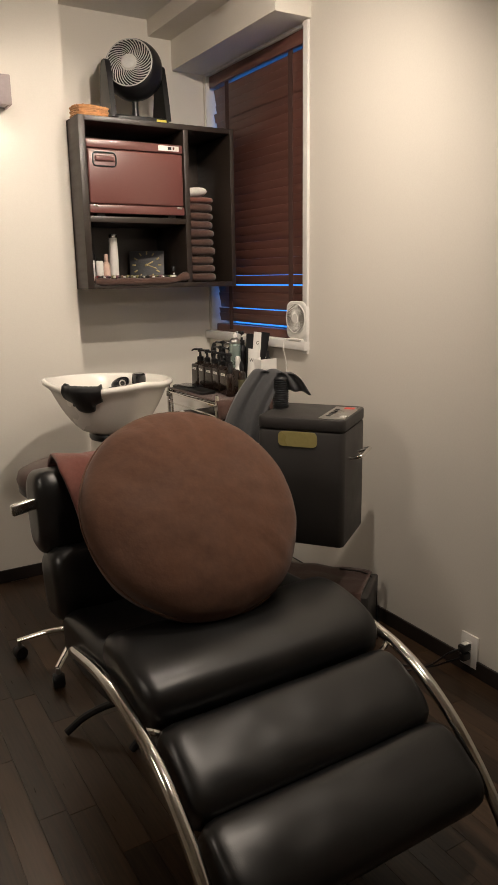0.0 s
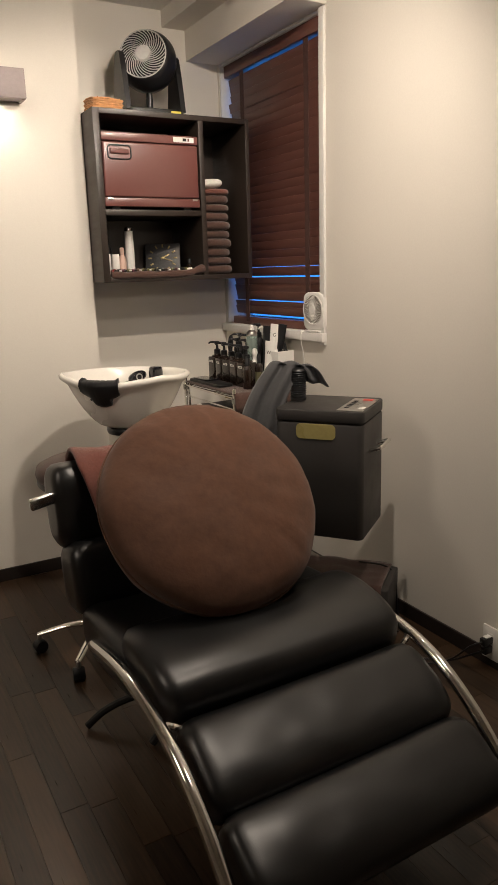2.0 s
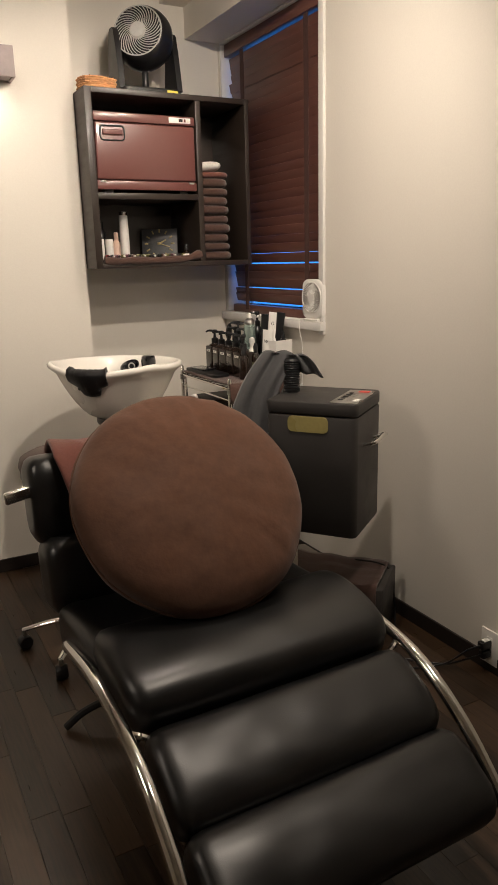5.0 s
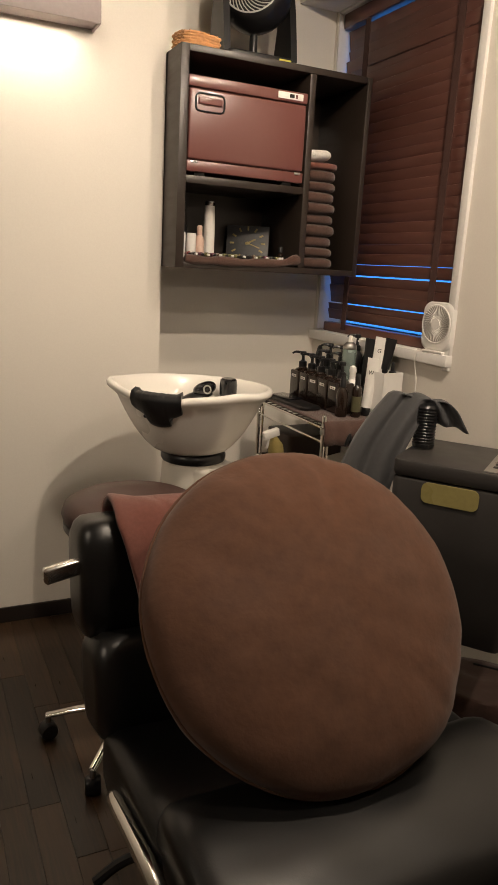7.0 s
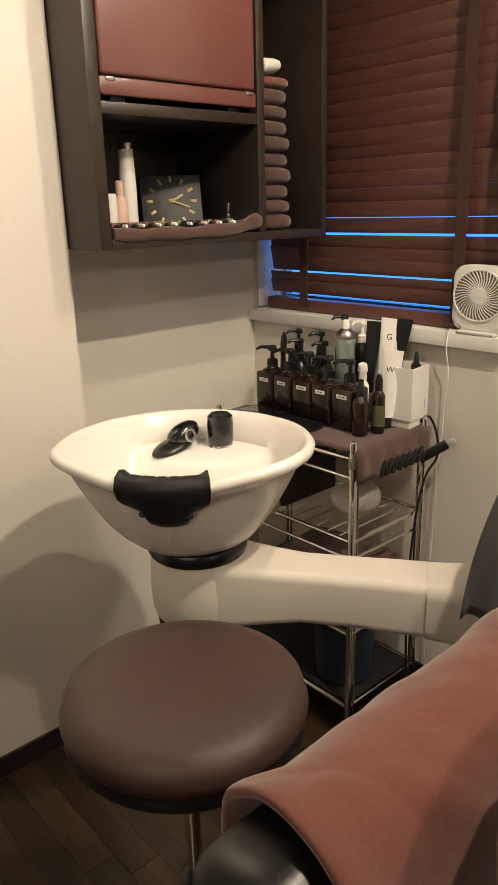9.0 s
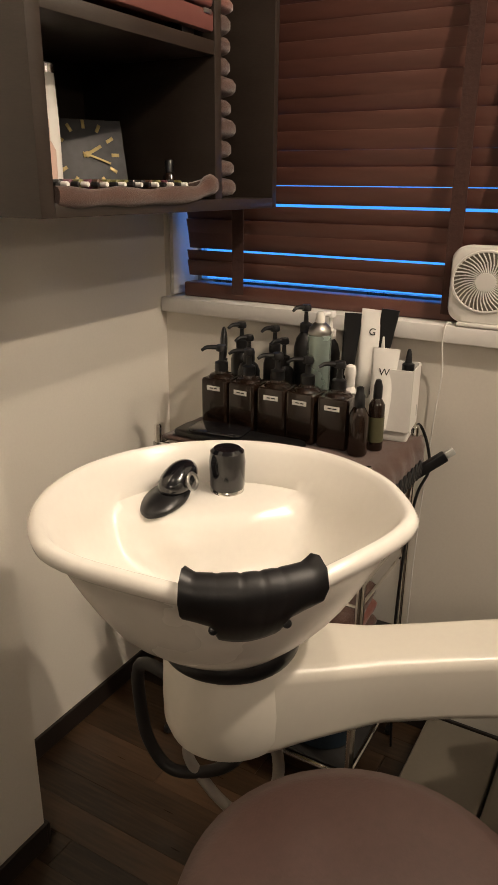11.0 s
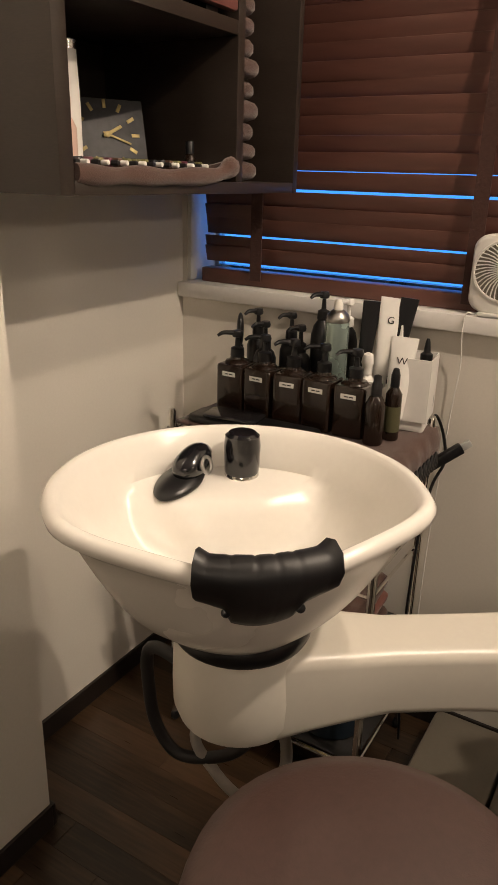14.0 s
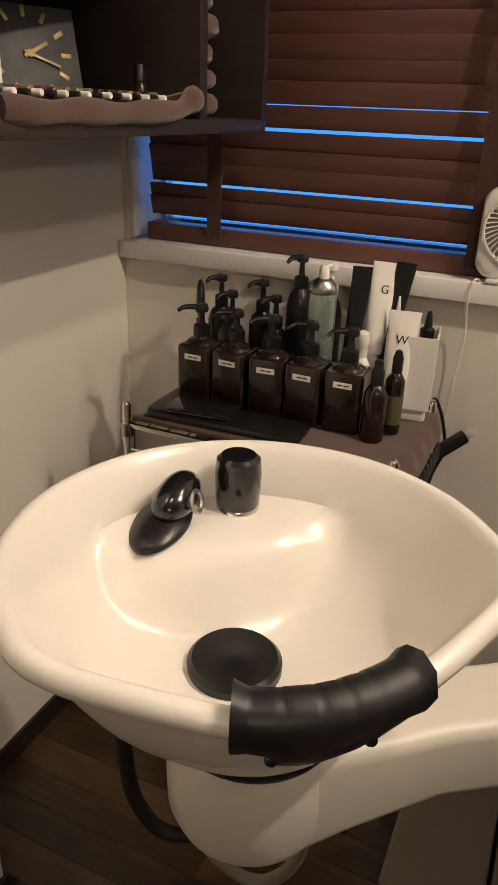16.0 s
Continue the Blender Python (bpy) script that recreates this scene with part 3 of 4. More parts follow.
# ---- stool ----
def stool():
    s = thing("rolling_stool", pose(0.612, 2.315, 0), "brown vinyl round rolling stool with chrome star base", "stool")
    part("seat", lathe([(0.02, 0.664), (0.162, 0.664), (0.184, 0.676), (0.190, 0.696), (0.183, 0.719), (0.153, 0.734), (0.08, 0.740), (0.01, 0.741)], 48), M_STOOL, s, "brown vinyl padded seat", 80)
    part("seat_rim", lathe([(0.15, 0.648), (0.180, 0.650), (0.186, 0.659), (0.185, 0.676), (0.15, 0.678)], 48), M_BLACK, s, "black seat rim")
    part("gas_column", lathe([(0.013, 0.34), (0.013, 0.662), (0.01, 0.663)], 20), M_CHROME, s)
    part("column_cover", lathe([(0.03, 0.10), (0.028, 0.34), (0.02, 0.345)], 24), M_BLACK, s)
    part("hub", lathe([(0.03, 0.075), (0.04, 0.08), (0.042, 0.115), (0.03, 0.125)], 24), M_CHROME, s)
    a0 = math.atan2(2.41 - 2.323, 0.38 - 0.594)
    for k in range(5):
        a = a0 + k * 2 * math.pi / 5
        c, d = math.cos(a), math.sin(a)
        leg = part("leg", tube([(0.03 * c, 0.03 * d, 0.105), (0.13 * c, 0.13 * d, 0.098), (0.24 * c, 0.24 * d, 0.072)], lambda t: 0.016 - 0.005 * t, 10, 5, 0.7), M_CHROME, s)
        caster = part("caster", lathe([(0.022, -0.02), (0.025, -0.015), (0.025, 0.015), (0.022, 0.02)], 18), M_BLACK, leg, "black twin-wheel caster")
        caster.matrix_basis = pose(0.235 * c, 0.235 * d, 0.0255, 90, 0, math.degrees(a) + 30)
        part("stem", lathe([(0.008, 0.045), (0.008, 0.072)], 10, (0.235 * c, 0.235 * d, 0)), M_STEEL, leg)
    return s


stool()


# ---- tank ----
def steam_tank():
    t = thing("water_heater_tank", pose(1.370, 1.915, 0.455, 0, 0, -53), "dark grey slim box appliance with top buttons and chrome handle", "appliance")
    part("body", rounded_box(0.31, 0.285, 0.405, 0.022, 0.008), M_GREYBOX, t)
    part("lid", moved(rounded_box(0.312, 0.287, 0.042, 0.022, 0.006), Matrix.Translation((0, 0, 0.407))), M_GREYBOX, t, "dark grey lid")
    part("window", moved(loft([[(x, y, z) for x, y in rounded_rect(0.138, 0.052, 0.016)] for z in (0, 0.004)]), pose(-0.008, -0.1412, 0.376, 90)), material("yellow_window", (0.34, 0.29, 0.11), 0.3), t, "yellow translucent level window")
    pl = part("button_panel", box(0.06, -0.13, 0.449, 0.150, 0.10, 0.4515, 0.001), M_STEEL, t, "grey button panel")
    for i in range(5):
        part("button", box(0.075, -0.09 + i * 0.03, 0.4515, 0.09, -0.075 + i * 0.03, 0.453), M_MATTE, pl)
    part("warning_light", box(0.10, 0.06, 0.4515, 0.135, 0.085, 0.453), material("red_label", (0.7, 0.08, 0.06), 0.4), pl, "red label")
    part("label", box(0.125, -0.10, 0.4515, 0.145, -0.07, 0.453), M_WHITE, pl, "white label")
    part("handle", tube([(0.155, -0.06, 0.30), (0.195, -0.06, 0.315), (0.197, 0.0, 0.317), (0.195, 0.06, 0.315), (0.155, 0.06, 0.30)], 0.007, 10, 5), M_CHROME, t, "chrome towel-bar handle")
    part("bracket", box(-0.15, -0.02, -0.025, 0.02, 0.13, -0.001, 0.003), M_MATTE, t)
    return t


steam_tank()


# ---- things on and in the wall cabinet ----
M_PINK = material("blush_plastic", (0.62, 0.44, 0.36), 0.35, vary=0.05)
M_SLATE = material("slate", (0.045, 0.046, 0.05), 0.5, vary=0.3, fine=60, bump=0.3, bump_scale=50)
M_GOLD = material("gilt", (0.32, 0.26, 0.11), 0.4, 0.6)
M_WICKER = material("wicker", (0.55, 0.28, 0.12), 0.55, vary=0.3, fine=50, per_object=0.4)
M_GREY = material("grey_grille", (0.52, 0.52, 0.50), 0.4, 0.2, vary=0.1)
M_YELLOW = material("yellow_label", (0.65, 0.55, 0.08), 0.5)
M_LILAC = material("lamp_box", (0.30, 0.25, 0.25), 0.55, vary=0.08)


def circulator_fan():
    f = thing("circulator_fan", pose(1.262, 3.14, 2.0435), "black circulator fan with a spiral grille on the cabinet", "fan")
    part("base", rounded_box(0.27, 0.17, 0.028, 0.03, 0.006), M_BLACK, f)
    part("label", box(0.065, -0.0875, 0.006, 0.112, -0.0845, 0.020), M_YELLOW, f, "yellow and white rating label")
    for s in (-1, 1):
        side = [[(s * 0.118, y0, z), (s * 0.142, y0, z), (s * 0.142, y1, z), (s * 0.118, y1, z)] for z, y0, y1 in ((0.02, -0.075, 0.075), (0.08, -0.065, 0.068), (0.18, -0.045, 0.05), (0.25, -0.026, 0.03), (0.262, -0.012, 0.016))]
        part("arm", loft(side), M_BLACK, f)
    aim = pose(0, 0, 0.232, 79, 0, -36)
    head = part("head", moved(lathe([(0.100, -0.004), (0.107, 0.0), (0.117, 0.02), (0.128, 0.05), (0.131, 0.072), (0.124, 0.105), (0.102, 0.138), (0.06, 0.158), (0.02, 0.163)], 56), aim @ Matrix.Scale(-1, 4, (0, 0, 1)) @ Matrix.Translation((0, 0, -0.072))), M_BLACK, f, "black round fan head")
    part("neck", lathe([(0.016, 0.025), (0.014, 0.10), (0.01, 0.115)], 14), M_BLACK, f)
    part("grille_ring", moved(hoop(0.101, 0.003, 56), aim @ Matrix.Translation((0, 0, 0.078))), M_GREY, head)
    for k in range(32):
        a = 2 * math.pi * k / 32
        pts = [((0.032 + 0.068 * t) * math.cos(a + 1.0 * t), (0.032 + 0.068 * t) * math.sin(a + 1.0 * t), 0.084 - 0.005 * t) for t in (0, 0.25, 0.5, 0.75, 1.0)]
        part("rib", moved(tube(pts, 0.0019, 5, 2), aim), M_GREY, head)
    part("hub", moved(lathe([(0.034, 0.072), (0.034, 0.084), (0.030, 0.089), (0.005, 0.091)], 28), aim), M_GREY, head, "grey round hub")
    return f


circulator_fan()


def wicker_basket():
    b = thing("wicker_basket", pose(1.022, 3.075, 2.0435, 0, 0, 10), "small flat tan wicker basket on the cabinet", "basket")
    w, d = 0.14, 0.10
    for r in range(5):
        z = 0.006 + r * 0.0085
        pts = []
        for k in range(29):
            a = 2 * math.pi * k / 28
            c, s = math.cos(a), math.sin(a)
            f = (abs(c) ** 5 + abs(s) ** 5) ** -0.2
            q = 1 + 0.04 * (1 if (k + r) % 2 else -1)
            pts.append((c * f * w / 2 * q, s * f * d / 2 * q, z + 0.0015 * math.sin(k)))
        part("strand", tube(pts, 0.0052, 6, 2), M_WICKER, b)
    part("bottom", box(-0.06, -0.042, 0.0, 0.06, 0.042, 0.006), M_WICKER, b)
    for k in range(14):
        a = 2 * math.pi * k / 14
        c, s = math.cos(a), math.sin(a)
        f = (abs(c) ** 5 + abs(s) ** 5) ** -0.2
        part("stake", lathe([(0.003, 0.0), (0.003, 0.046)], 6, (c * f * w / 2, s * f * d / 2, 0)), M_WICKER, b)
    return b


wicker_basket()

SHELF = 1.3505


def bottle(name, x, y, z, profile, mat, label, cap=None, cap_mat=None, category="bottle", seg=20, group=""):
    t = thing(name, pose(x, y, z), label, category, group)
    part("body", lathe(profile, seg), mat, t)
    if cap:
        part("cap", lathe(cap, seg), cap_mat, t)
    return t


tray = thing("folded_brown_towel", pose(1.205, 3.10, SHELF), "brown towel folded as a tray with a raised hem", "towel")
part("cloth", moved(roll(0.45, 0.185, 0.012, 5, 0.01, 0, 2), Matrix.Translation((0, 0, 0.008))), M_TOWEL, tray)
part("hem", tube([(-0.225, -0.094, 0.010), (-0.16, -0.101, 0.006), (-0.1, -0.102, 0.0085), (-0.02, -0.102, 0.006), (0.05, -0.101, 0.008), (0.15, -0.098, 0.011), (0.20, -0.093, 0.024), (0.228, -0.085, 0.028)], lambda t: 0.013 + 0.0015 * math.sin(t * 23) + 0.006 * max(0, t - 0.8) * 5, 12, 6, 1.15), M_TOWEL, tray)
part("hem", tube([(0.218, -0.075, 0.028), (0.222, -0.02, 0.018), (0.222, 0.06, 0.014)], 0.011, 8, 5), M_TOWEL, tray)

LAY = SHELF + 0.0145
bottle("lotion_bottle", 1.126, 3.155, LAY, [(0.018, 0), (0.0215, 0.004), (0.0215, 0.10), (0.0205, 0.135), (0.019, 0.17), (0.0185, 0.19)], M_WHITE, "tall slim white lotion bottle with steel top", [(0.0185, 0.19), (0.0185, 0.204), (0.015, 0.206)], M_STEEL)
bottle("spray_bottle", 1.072, 3.11, LAY, [(0.015, 0), (0.018, 0.003), (0.018, 0.065), (0.012, 0.078), (0.009, 0.082)], M_PINK, "blush pink small spray bottle", [(0.010, 0.082), (0.010, 0.112), (0.006, 0.116)], M_PINK)
for dx, h in ((0.0, 0.088), (0.040, 0.086)):
    bottle("cream_tube", 0.996 + dx, 3.10, LAY, [(0.016, 0), (0.0175, 0.003), (0.0175, h - 0.01), (0.016, h)], M_WHITE, "short white cream tube", group="white tubes")
bottle("dark_bottle", 1.032, 3.20, LAY, [(0.02, 0), (0.022, 0.004), (0.022, 0.11), (0.016, 0.125), (0.012, 0.13)], M_BLACK, "black tall bottle at the back of the shelf", [(0.013, 0.13), (0.013, 0.165), (0.01, 0.168)], M_BLACK)
bottle("dark_bottle", 0.998, 3.19, LAY, [(0.017, 0), (0.018, 0.004), (0.018, 0.09), (0.012, 0.105), (0.010, 0.11)], M_BLACK, "black short bottle at the back of the shelf", [(0.011, 0.11), (0.011, 0.135), (0.008, 0.138)], M_BLACK)
oil = bottle("oil_bottle", 1.400, 3.095, LAY, [(0.011, 0), (0.0125, 0.002), (0.0125, 0.028), (0.008, 0.034), (0.007, 0.036)], M_AMBER, "tiny dark oil bottle with white label and black cap", [(0.0085, 0.036), (0.0085, 0.058), (0.007, 0.06)], M_BLACK)
part("label", lathe([(0.0130, 0.003), (0.0130, 0.020)], 20), M_WHITE, oil, "white paper label")
_r = random.Random(9)
_caps = [material("cap_" + n, c, 0.35) for n, c in (("plum", (0.12, 0.03, 0.05)), ("black", (0.015, 0.014, 0.015)), ("red", (0.28, 0.04, 0.04)), ("olive", (0.16, 0.15, 0.05)), ("brown", (0.10, 0.05, 0.03)))]
for k in range(17):
    x = 1.008 + k * 0.0237
    if abs(x - 1.40) < 0.016:
        continue
    v = thing("polish_bottle", pose(x, 3.036, LAY + 0.0125, 90, 0, _r.uniform(-5, 5)), "tiny polish bottle lying in the towel tray", "bottle", "polish bottles in the tray")
    part("body", lathe([(0.007, -0.034), (0.0085, -0.032), (0.0085, -0.006), (0.004, -0.003)], 10), _r.choice(_caps), v)
    part("cap", lathe([(0.0046, -0.004), (0.0046, 0.009), (0.0036, 0.0105)], 10), M_WHITE if k % 2 else _caps[1], v)


def slate_clock():
    c = thing("slate_clock", pose(1.325, 3.240, LAY, -14, 0, -27), "square dark slate clock with gilt hands leaning on the shelf back", "clock")
    w, h = 0.168, 0.140
    part("plate", box(-w / 2, -0.004, 0, w / 2, 0.004, h, 0.001), M_SLATE, c)
    for k in range(12):
        a = radians(k * 30)
        mark = part("hour_mark", box(-0.0035, -0.0058, -0.0085, 0.0035, -0.0042, 0.0085, 0.0005), M_GOLD, c)
        mark.matrix_basis = Matrix.Translation((0.062 * math.sin(a), 0, h / 2 + 0.060 * math.cos(a))) @ Matrix.Rotation(a, 4, "Y")
    for a, l, wd in ((62, 0.036, 0.0065), (110, 0.052, 0.0045)):
        hand = part("hand", box(-wd / 2, -0.0085, -0.010, wd / 2, -0.0068, l, 0.0006), M_GOLD, c, "gilt hand")
        hand.matrix_basis = Matrix.Translation((0, 0, h / 2)) @ Matrix.Rotation(radians(a), 4, "Y")
    part("boss", moved(lathe([(0.006, 0), (0.006, 0.005), (0.002, 0.006)], 12), pose(0, -0.004, h / 2, 90)), M_GOLD, c)
    return c


slate_clock()

z = SHELF
for k in range(10):
    h = _r.uniform(0.039, 0.045)
    mat, lab = (M_TOWEL, "folded brown towel in a stack")
    if k == 9:
        mat, lab, h = M_TOWELRED, "folded russet towel near the top of a stack", 0.030
    ob = link_mesh("folded_towel", moved(pillow(0.166 + _r.uniform(-0.008, 0.006), 0.25, h * 1.10, 3.6, 14, 12, 0.006, k * 3), pose(1.546 + _r.uniform(-0.005, 0.004), 3.178 + _r.uniform(-0.01, 0.01), z + h / 2, 0, 0, _r.uniform(-2, 2))), mat, 80)
    tagged(ob, lab, "towel", "stacked towels")
    z += h - 0.002
ob = link_mesh("folded_towel", moved(pillow(0.130, 0.22, 0.052, 2.6, 12, 10, 0.008, 40), pose(1.522, 3.15, z + 0.023, 0, -5, 4)), M_TOWELWHITE, 80)
tagged(ob, "white cloth folded on top of the towel stack", "towel", "stacked towels")

# ---- wall lamp and ceiling spotlight ----
lamp = thing("wall_lamp", pose(0.34, 3.145, 2.06), "plain box wall lamp with muted mauve-grey front", "lamp")
part("front", box(-0.35, -0.105, 0.0, 0.35, -0.095, 0.112, 0.002), M_LILAC, lamp)
part("end", box(0.34, -0.095, 0.0, 0.35, -0.001, 0.112, 0.001), M_LILAC, lamp)
part("end", box(-0.35, -0.095, 0.0, -0.34, -0.001, 0.112, 0.001), M_LILAC, lamp)
part("diffuser", box(-0.34, -0.095, 0.006, 0.34, -0.001, 0.010), M_LILAC, lamp)
sp = thing("spotlight", pose(1.490, 2.70, 2.492), "small white spotlight under the beam", "lamp")
part("stem", lathe([(0.008, -0.010), (0.008, -0.001)], 12), M_WHITE, sp)
part("can", moved(lathe([(0.008, -0.012), (0.020, -0.010), (0.021, 0.0), (0.018, 0.003)], 20), pose(0, 0, -0.010)), M_WHITE, sp)


# ---- small fan on the sill ----
def sill_fan():
    f = thing("desk_fan", pose(1.722, 2.503, 1.0935, 0, 0, -90), "small white square-bodied desk fan on the sill", "fan")
    f.scale = (1.17, 1.0, 1.05)
    rings = []
    for inset, y in ((0.012, -0.020), (0.003, -0.018), (0.0, -0.012), (0.0, 0.012), (0.004, 0.018), (0.014, 0.020)):
        rings.append([(x, y, 0.084 + q) for x, q in rounded_rect(0.132 - 2 * inset, 0.155 - 2 * inset, 0.03 - inset * 0.6, 6)])
    part("body", loft(rings), M_WHITE, f, "white plastic body", 50)
    # Flat disc on the body; its taupe colour stands for shade behind the ribs.
    part("grille_shade", moved(lathe([(0.059, 0.0), (0.059, 0.0015), (0.01, 0.0016)], 40), pose(0, -0.0200, 0.092, 90)), M_TAUPE, f, "flat taupe disc giving the grille a shaded depth")
    for k in range(40):
        a = 2 * math.pi * k / 40
        pts = [((0.017 + 0.043 * t) * math.cos(a + 0.35 * t), -0.0228, 0.092 + (0.017 + 0.043 * t) * math.sin(a + 0.35 * t)) for t in (0, 0.5, 1)]
        part("grille_rib", tube(pts, 0.0013, 5, 2), M_WHITE, f)
    part("grille_rim", moved(hoop(0.060, 0.0025), pose(0, -0.0215, 0.092, 90)), M_WHITE, f)
    part("hub", moved(lathe([(0.018, 0.0015), (0.018, 0.005), (0.004, 0.0055)], 24), pose(0, -0.0200, 0.092, 90)), M_WHITE, f)
    part("foot", box(-0.045, -0.03, 0.0, 0.045, 0.022, 0.008, 0.003), M_WHITE, f)
    return f


sill_fan()
fan_cord = link_mesh("fan_cord", tube([(1.715, 2.565, 1.095), (1.692, 2.575, 1.096), (1.688, 2.578, 1.05), (1.700, 2.575, 0.98), (1.705, 2.585, 0.85), (1.708, 2.60, 0.50), (1.705, 2.60, 0.10)], 0.0018, 6), M_WHITE)
tagged(fan_cord, "thin white power cord hanging from the sill", "cord")


# ---- chrome rack and what stands on it ----
def chrome_rack():
    r = thing("chrome_rack", pose(0, 0, 0), "chrome wire rack trolley with open shelves", "rack")
    x0, x1, y0, y1 = 1.358, 1.655, 2.608, 3.115
    for x, y in ((x0, y0), (x1, y0), (x0, y1), (x1, y1)):
        p = part("post", lathe([(0.0085, 0.03), (0.0085, 0.862), (0.005, 0.868)], 12, (x, y, 0)), M_CHROME, r, "chrome post")
        part("caster", moved(lathe([(0.013, -0.007), (0.015, -0.005), (0.015, 0.005), (0.013, 0.007)], 14), pose(x, y, 0.0155, 90)), M_BLACK, p)
        part("clip", lathe([(0.012, 0.80), (0.0125, 0.81), (0.012, 0.825)], 12, (x, y, 0)), M_STEEL, p)
        part("rod", lathe([(0.005, 0.05), (0.005, 0.83)], 8, (x + (0.018 if x == x0 else -0.018), y, 0)), M_CHROME, r)
    for zz in (0.822, 0.60, 0.33, 0.10):
        low = zz < 0.5
        s = part("shelf_frame", tube([(x0, y0, zz), (x1, y0, zz), (x1, y1, zz), (x0, y1, zz), (x0, y0, zz)], 0.006, 8, 1), M_CHROME, r)
        if low:
            continue
        part("lower_rail", tube([(x0, y0, zz - 0.05), (x0, y1, zz - 0.05)], 0.004, 6, 1), M_CHROME, s)
        part("lower_rail", tube([(x0, y0, zz - 0.05), (x1, y0, zz - 0.05)], 0.004, 6, 1), M_CHROME, s)
        for k in range(11):
            y = y0 + (y1 - y0) * (k + 1) / 12
            part("wire", tube([(x0, y, zz + 0.004), (x1, y, zz + 0.004)], 0.002, 5, 1), M_CHROME, s)
    return r


chrome_rack()
for zz in (0.10, 0.33):
    tagged(link_mesh("shelf_liner", box(1.364, 2.614, zz + 0.0062, 1.649, 3.109, zz + 0.0092, 0.001), M_MATTE), "black liner sheet on a rack shelf", "liner")
RACK = 0.834
# towel spread over the rack top, hanging at the near end
sheet = []
for i in range(25):
    t = i / 24
    y = 3.10 - 0.50 * t if t < 0.94 else 2.63 - 0.03 * (t - 0.94) / 0.06
    row = []
    for k in range(17):
        s = k / 16
        x = 1.352 + 0.312 * s
        zz = RACK + 0.003 + 0.0025 * noise.noise(Vector((x * 14, y * 14, 0)))
        row.append(Vector((x, y, zz)))
    sheet.append(row)
for dz in (0.02, 0.05, 0.075):
    sheet.append([Vector((1.352 + 0.312 * k / 16, 2.592 - 0.004 * math.sin(k * 1.9), RACK + 0.003 - dz + 0.004 * math.sin(k * 0.9))) for k in range(17)])
mat_bm = loft(sheet, closed=False)
rt = link_mesh("rack_towel", mat_bm, M_TOWEL, 80)
sol = rt.modifiers.new("thick", "SOLIDIFY")
sol.thickness, sol.offset = 0.008, 1
tagged(rt, "brown towel spread on the rack top, hanging over its end", "towel")
ON = RACK + 0.0125


def pump_head(parent, z, aim, mat, r=0.013, reach=0.042, tall=0.0):
    p = part("pump", lathe([(r * 1.15, z), (r * 1.2, z + 0.004), (r * 1.15, z + 0.020), (r * 0.5, z + 0.024), (r * 0.38, z + 0.044 + tall), (r * 0.9, z + 0.046 + tall), (r, z + 0.052 + tall), (r * 0.8, z + 0.060 + tall), (r * 0.2, z + 0.061 + tall)], 16), mat, parent, "black pump head" if mat is not M_WHITE else "")
    c, s = math.cos(radians(aim)), math.sin(radians(aim))
    part("nozzle", tube([(0.004 * c, 0.004 * s, z + 0.054 + tall), (reach * 0.7 * c, reach * 0.7 * s, z + 0.055 + tall), (reach * c, reach * s, z + 0.048 + tall)], lambda t: 0.006 - 0.0025 * t, 8, 4), mat, p)
    return p


def square_bottle():
    b = thing("pump_bottle", pose(1.499, 3.033, ON), "square dark amber pump bottle with a white label strip", "bottle", "square pump bottles")
    part("body", moved(rounded_box(0.071, 0.071, 0.112, 0.009, 0.006), Matrix.Identity(4)), M_AMBER, b)
    part("shoulder", lathe([(0.030, 0.1125), (0.026, 0.118), (0.017, 0.121), (0.015, 0.128)], 20), M_AMBER, b)
    lb = part("label", box(-0.0367, -0.017, 0.086, -0.0357, 0.017, 0.0965), M_WHITE, b, "white label strip")
    for k, (y0, y1) in enumerate(((-0.011, -0.002), (0.0, 0.009))):
        part("print", box(-0.0371, y0, 0.0902, -0.0368, y1, 0.0926), M_MATTE, lb)
    pump_head(b, 0.126, 128, M_BLACK, 0.0135, 0.046)
    return b


first = square_bottle()
for k in range(1, 5):
    copy_thing(first, pose(1.499 - 0.001 * k, 3.033 - 0.0742 * k, ON, 0, 0, (0, -3, 4, -2, 2)[k]))


def round_pump(x, y, h, r, mat, cap, aim, label, group=""):
    b = thing("pump_bottle", pose(x, y, ON), label, "bottle", group)
    part("body", lathe([(r * 0.9, 0), (r, 0.004), (r, h * 0.82), (r * 0.8, h * 0.93), (r * 0.42, h)], 24), mat, b)
    pump_head(b, h, aim, cap, 0.012, 0.04, 0.004)
    return b


for _x, _y, _h in ((1.640, 3.062, 0.150), (1.600, 3.018, 0.130), (1.636, 2.967, 0.152), (1.604, 2.925, 0.132), (1.655, 2.895, 0.205)):
    round_pump(_x, _y, _h, 0.027, M_BLACK, M_BLACK, 140 + _x * 9, "round black pump bottle behind the square ones", "black pump bottles")
round_pump(1.662, 2.835, 0.195, 0.025, M_MATTE, M_WHITE, 170, "black bottle with a clear white pump cap")
hand_mirror = thing("hair_brush", pose(1.580, 3.078, ON, 0, 10, 30), "black oval paddle brush standing among the bottles", "brush")
part("handle", lathe([(0.011, 0), (0.012, 0.02), (0.008, 0.10), (0.009, 0.13)], 12), M_BLACK, hand_mirror)
part("head", moved(pillow(0.042, 0.018, 0.085, 2.2, 10, 10), Matrix.Translation((0, 0, 0.165))), M_BLACK, hand_mirror)

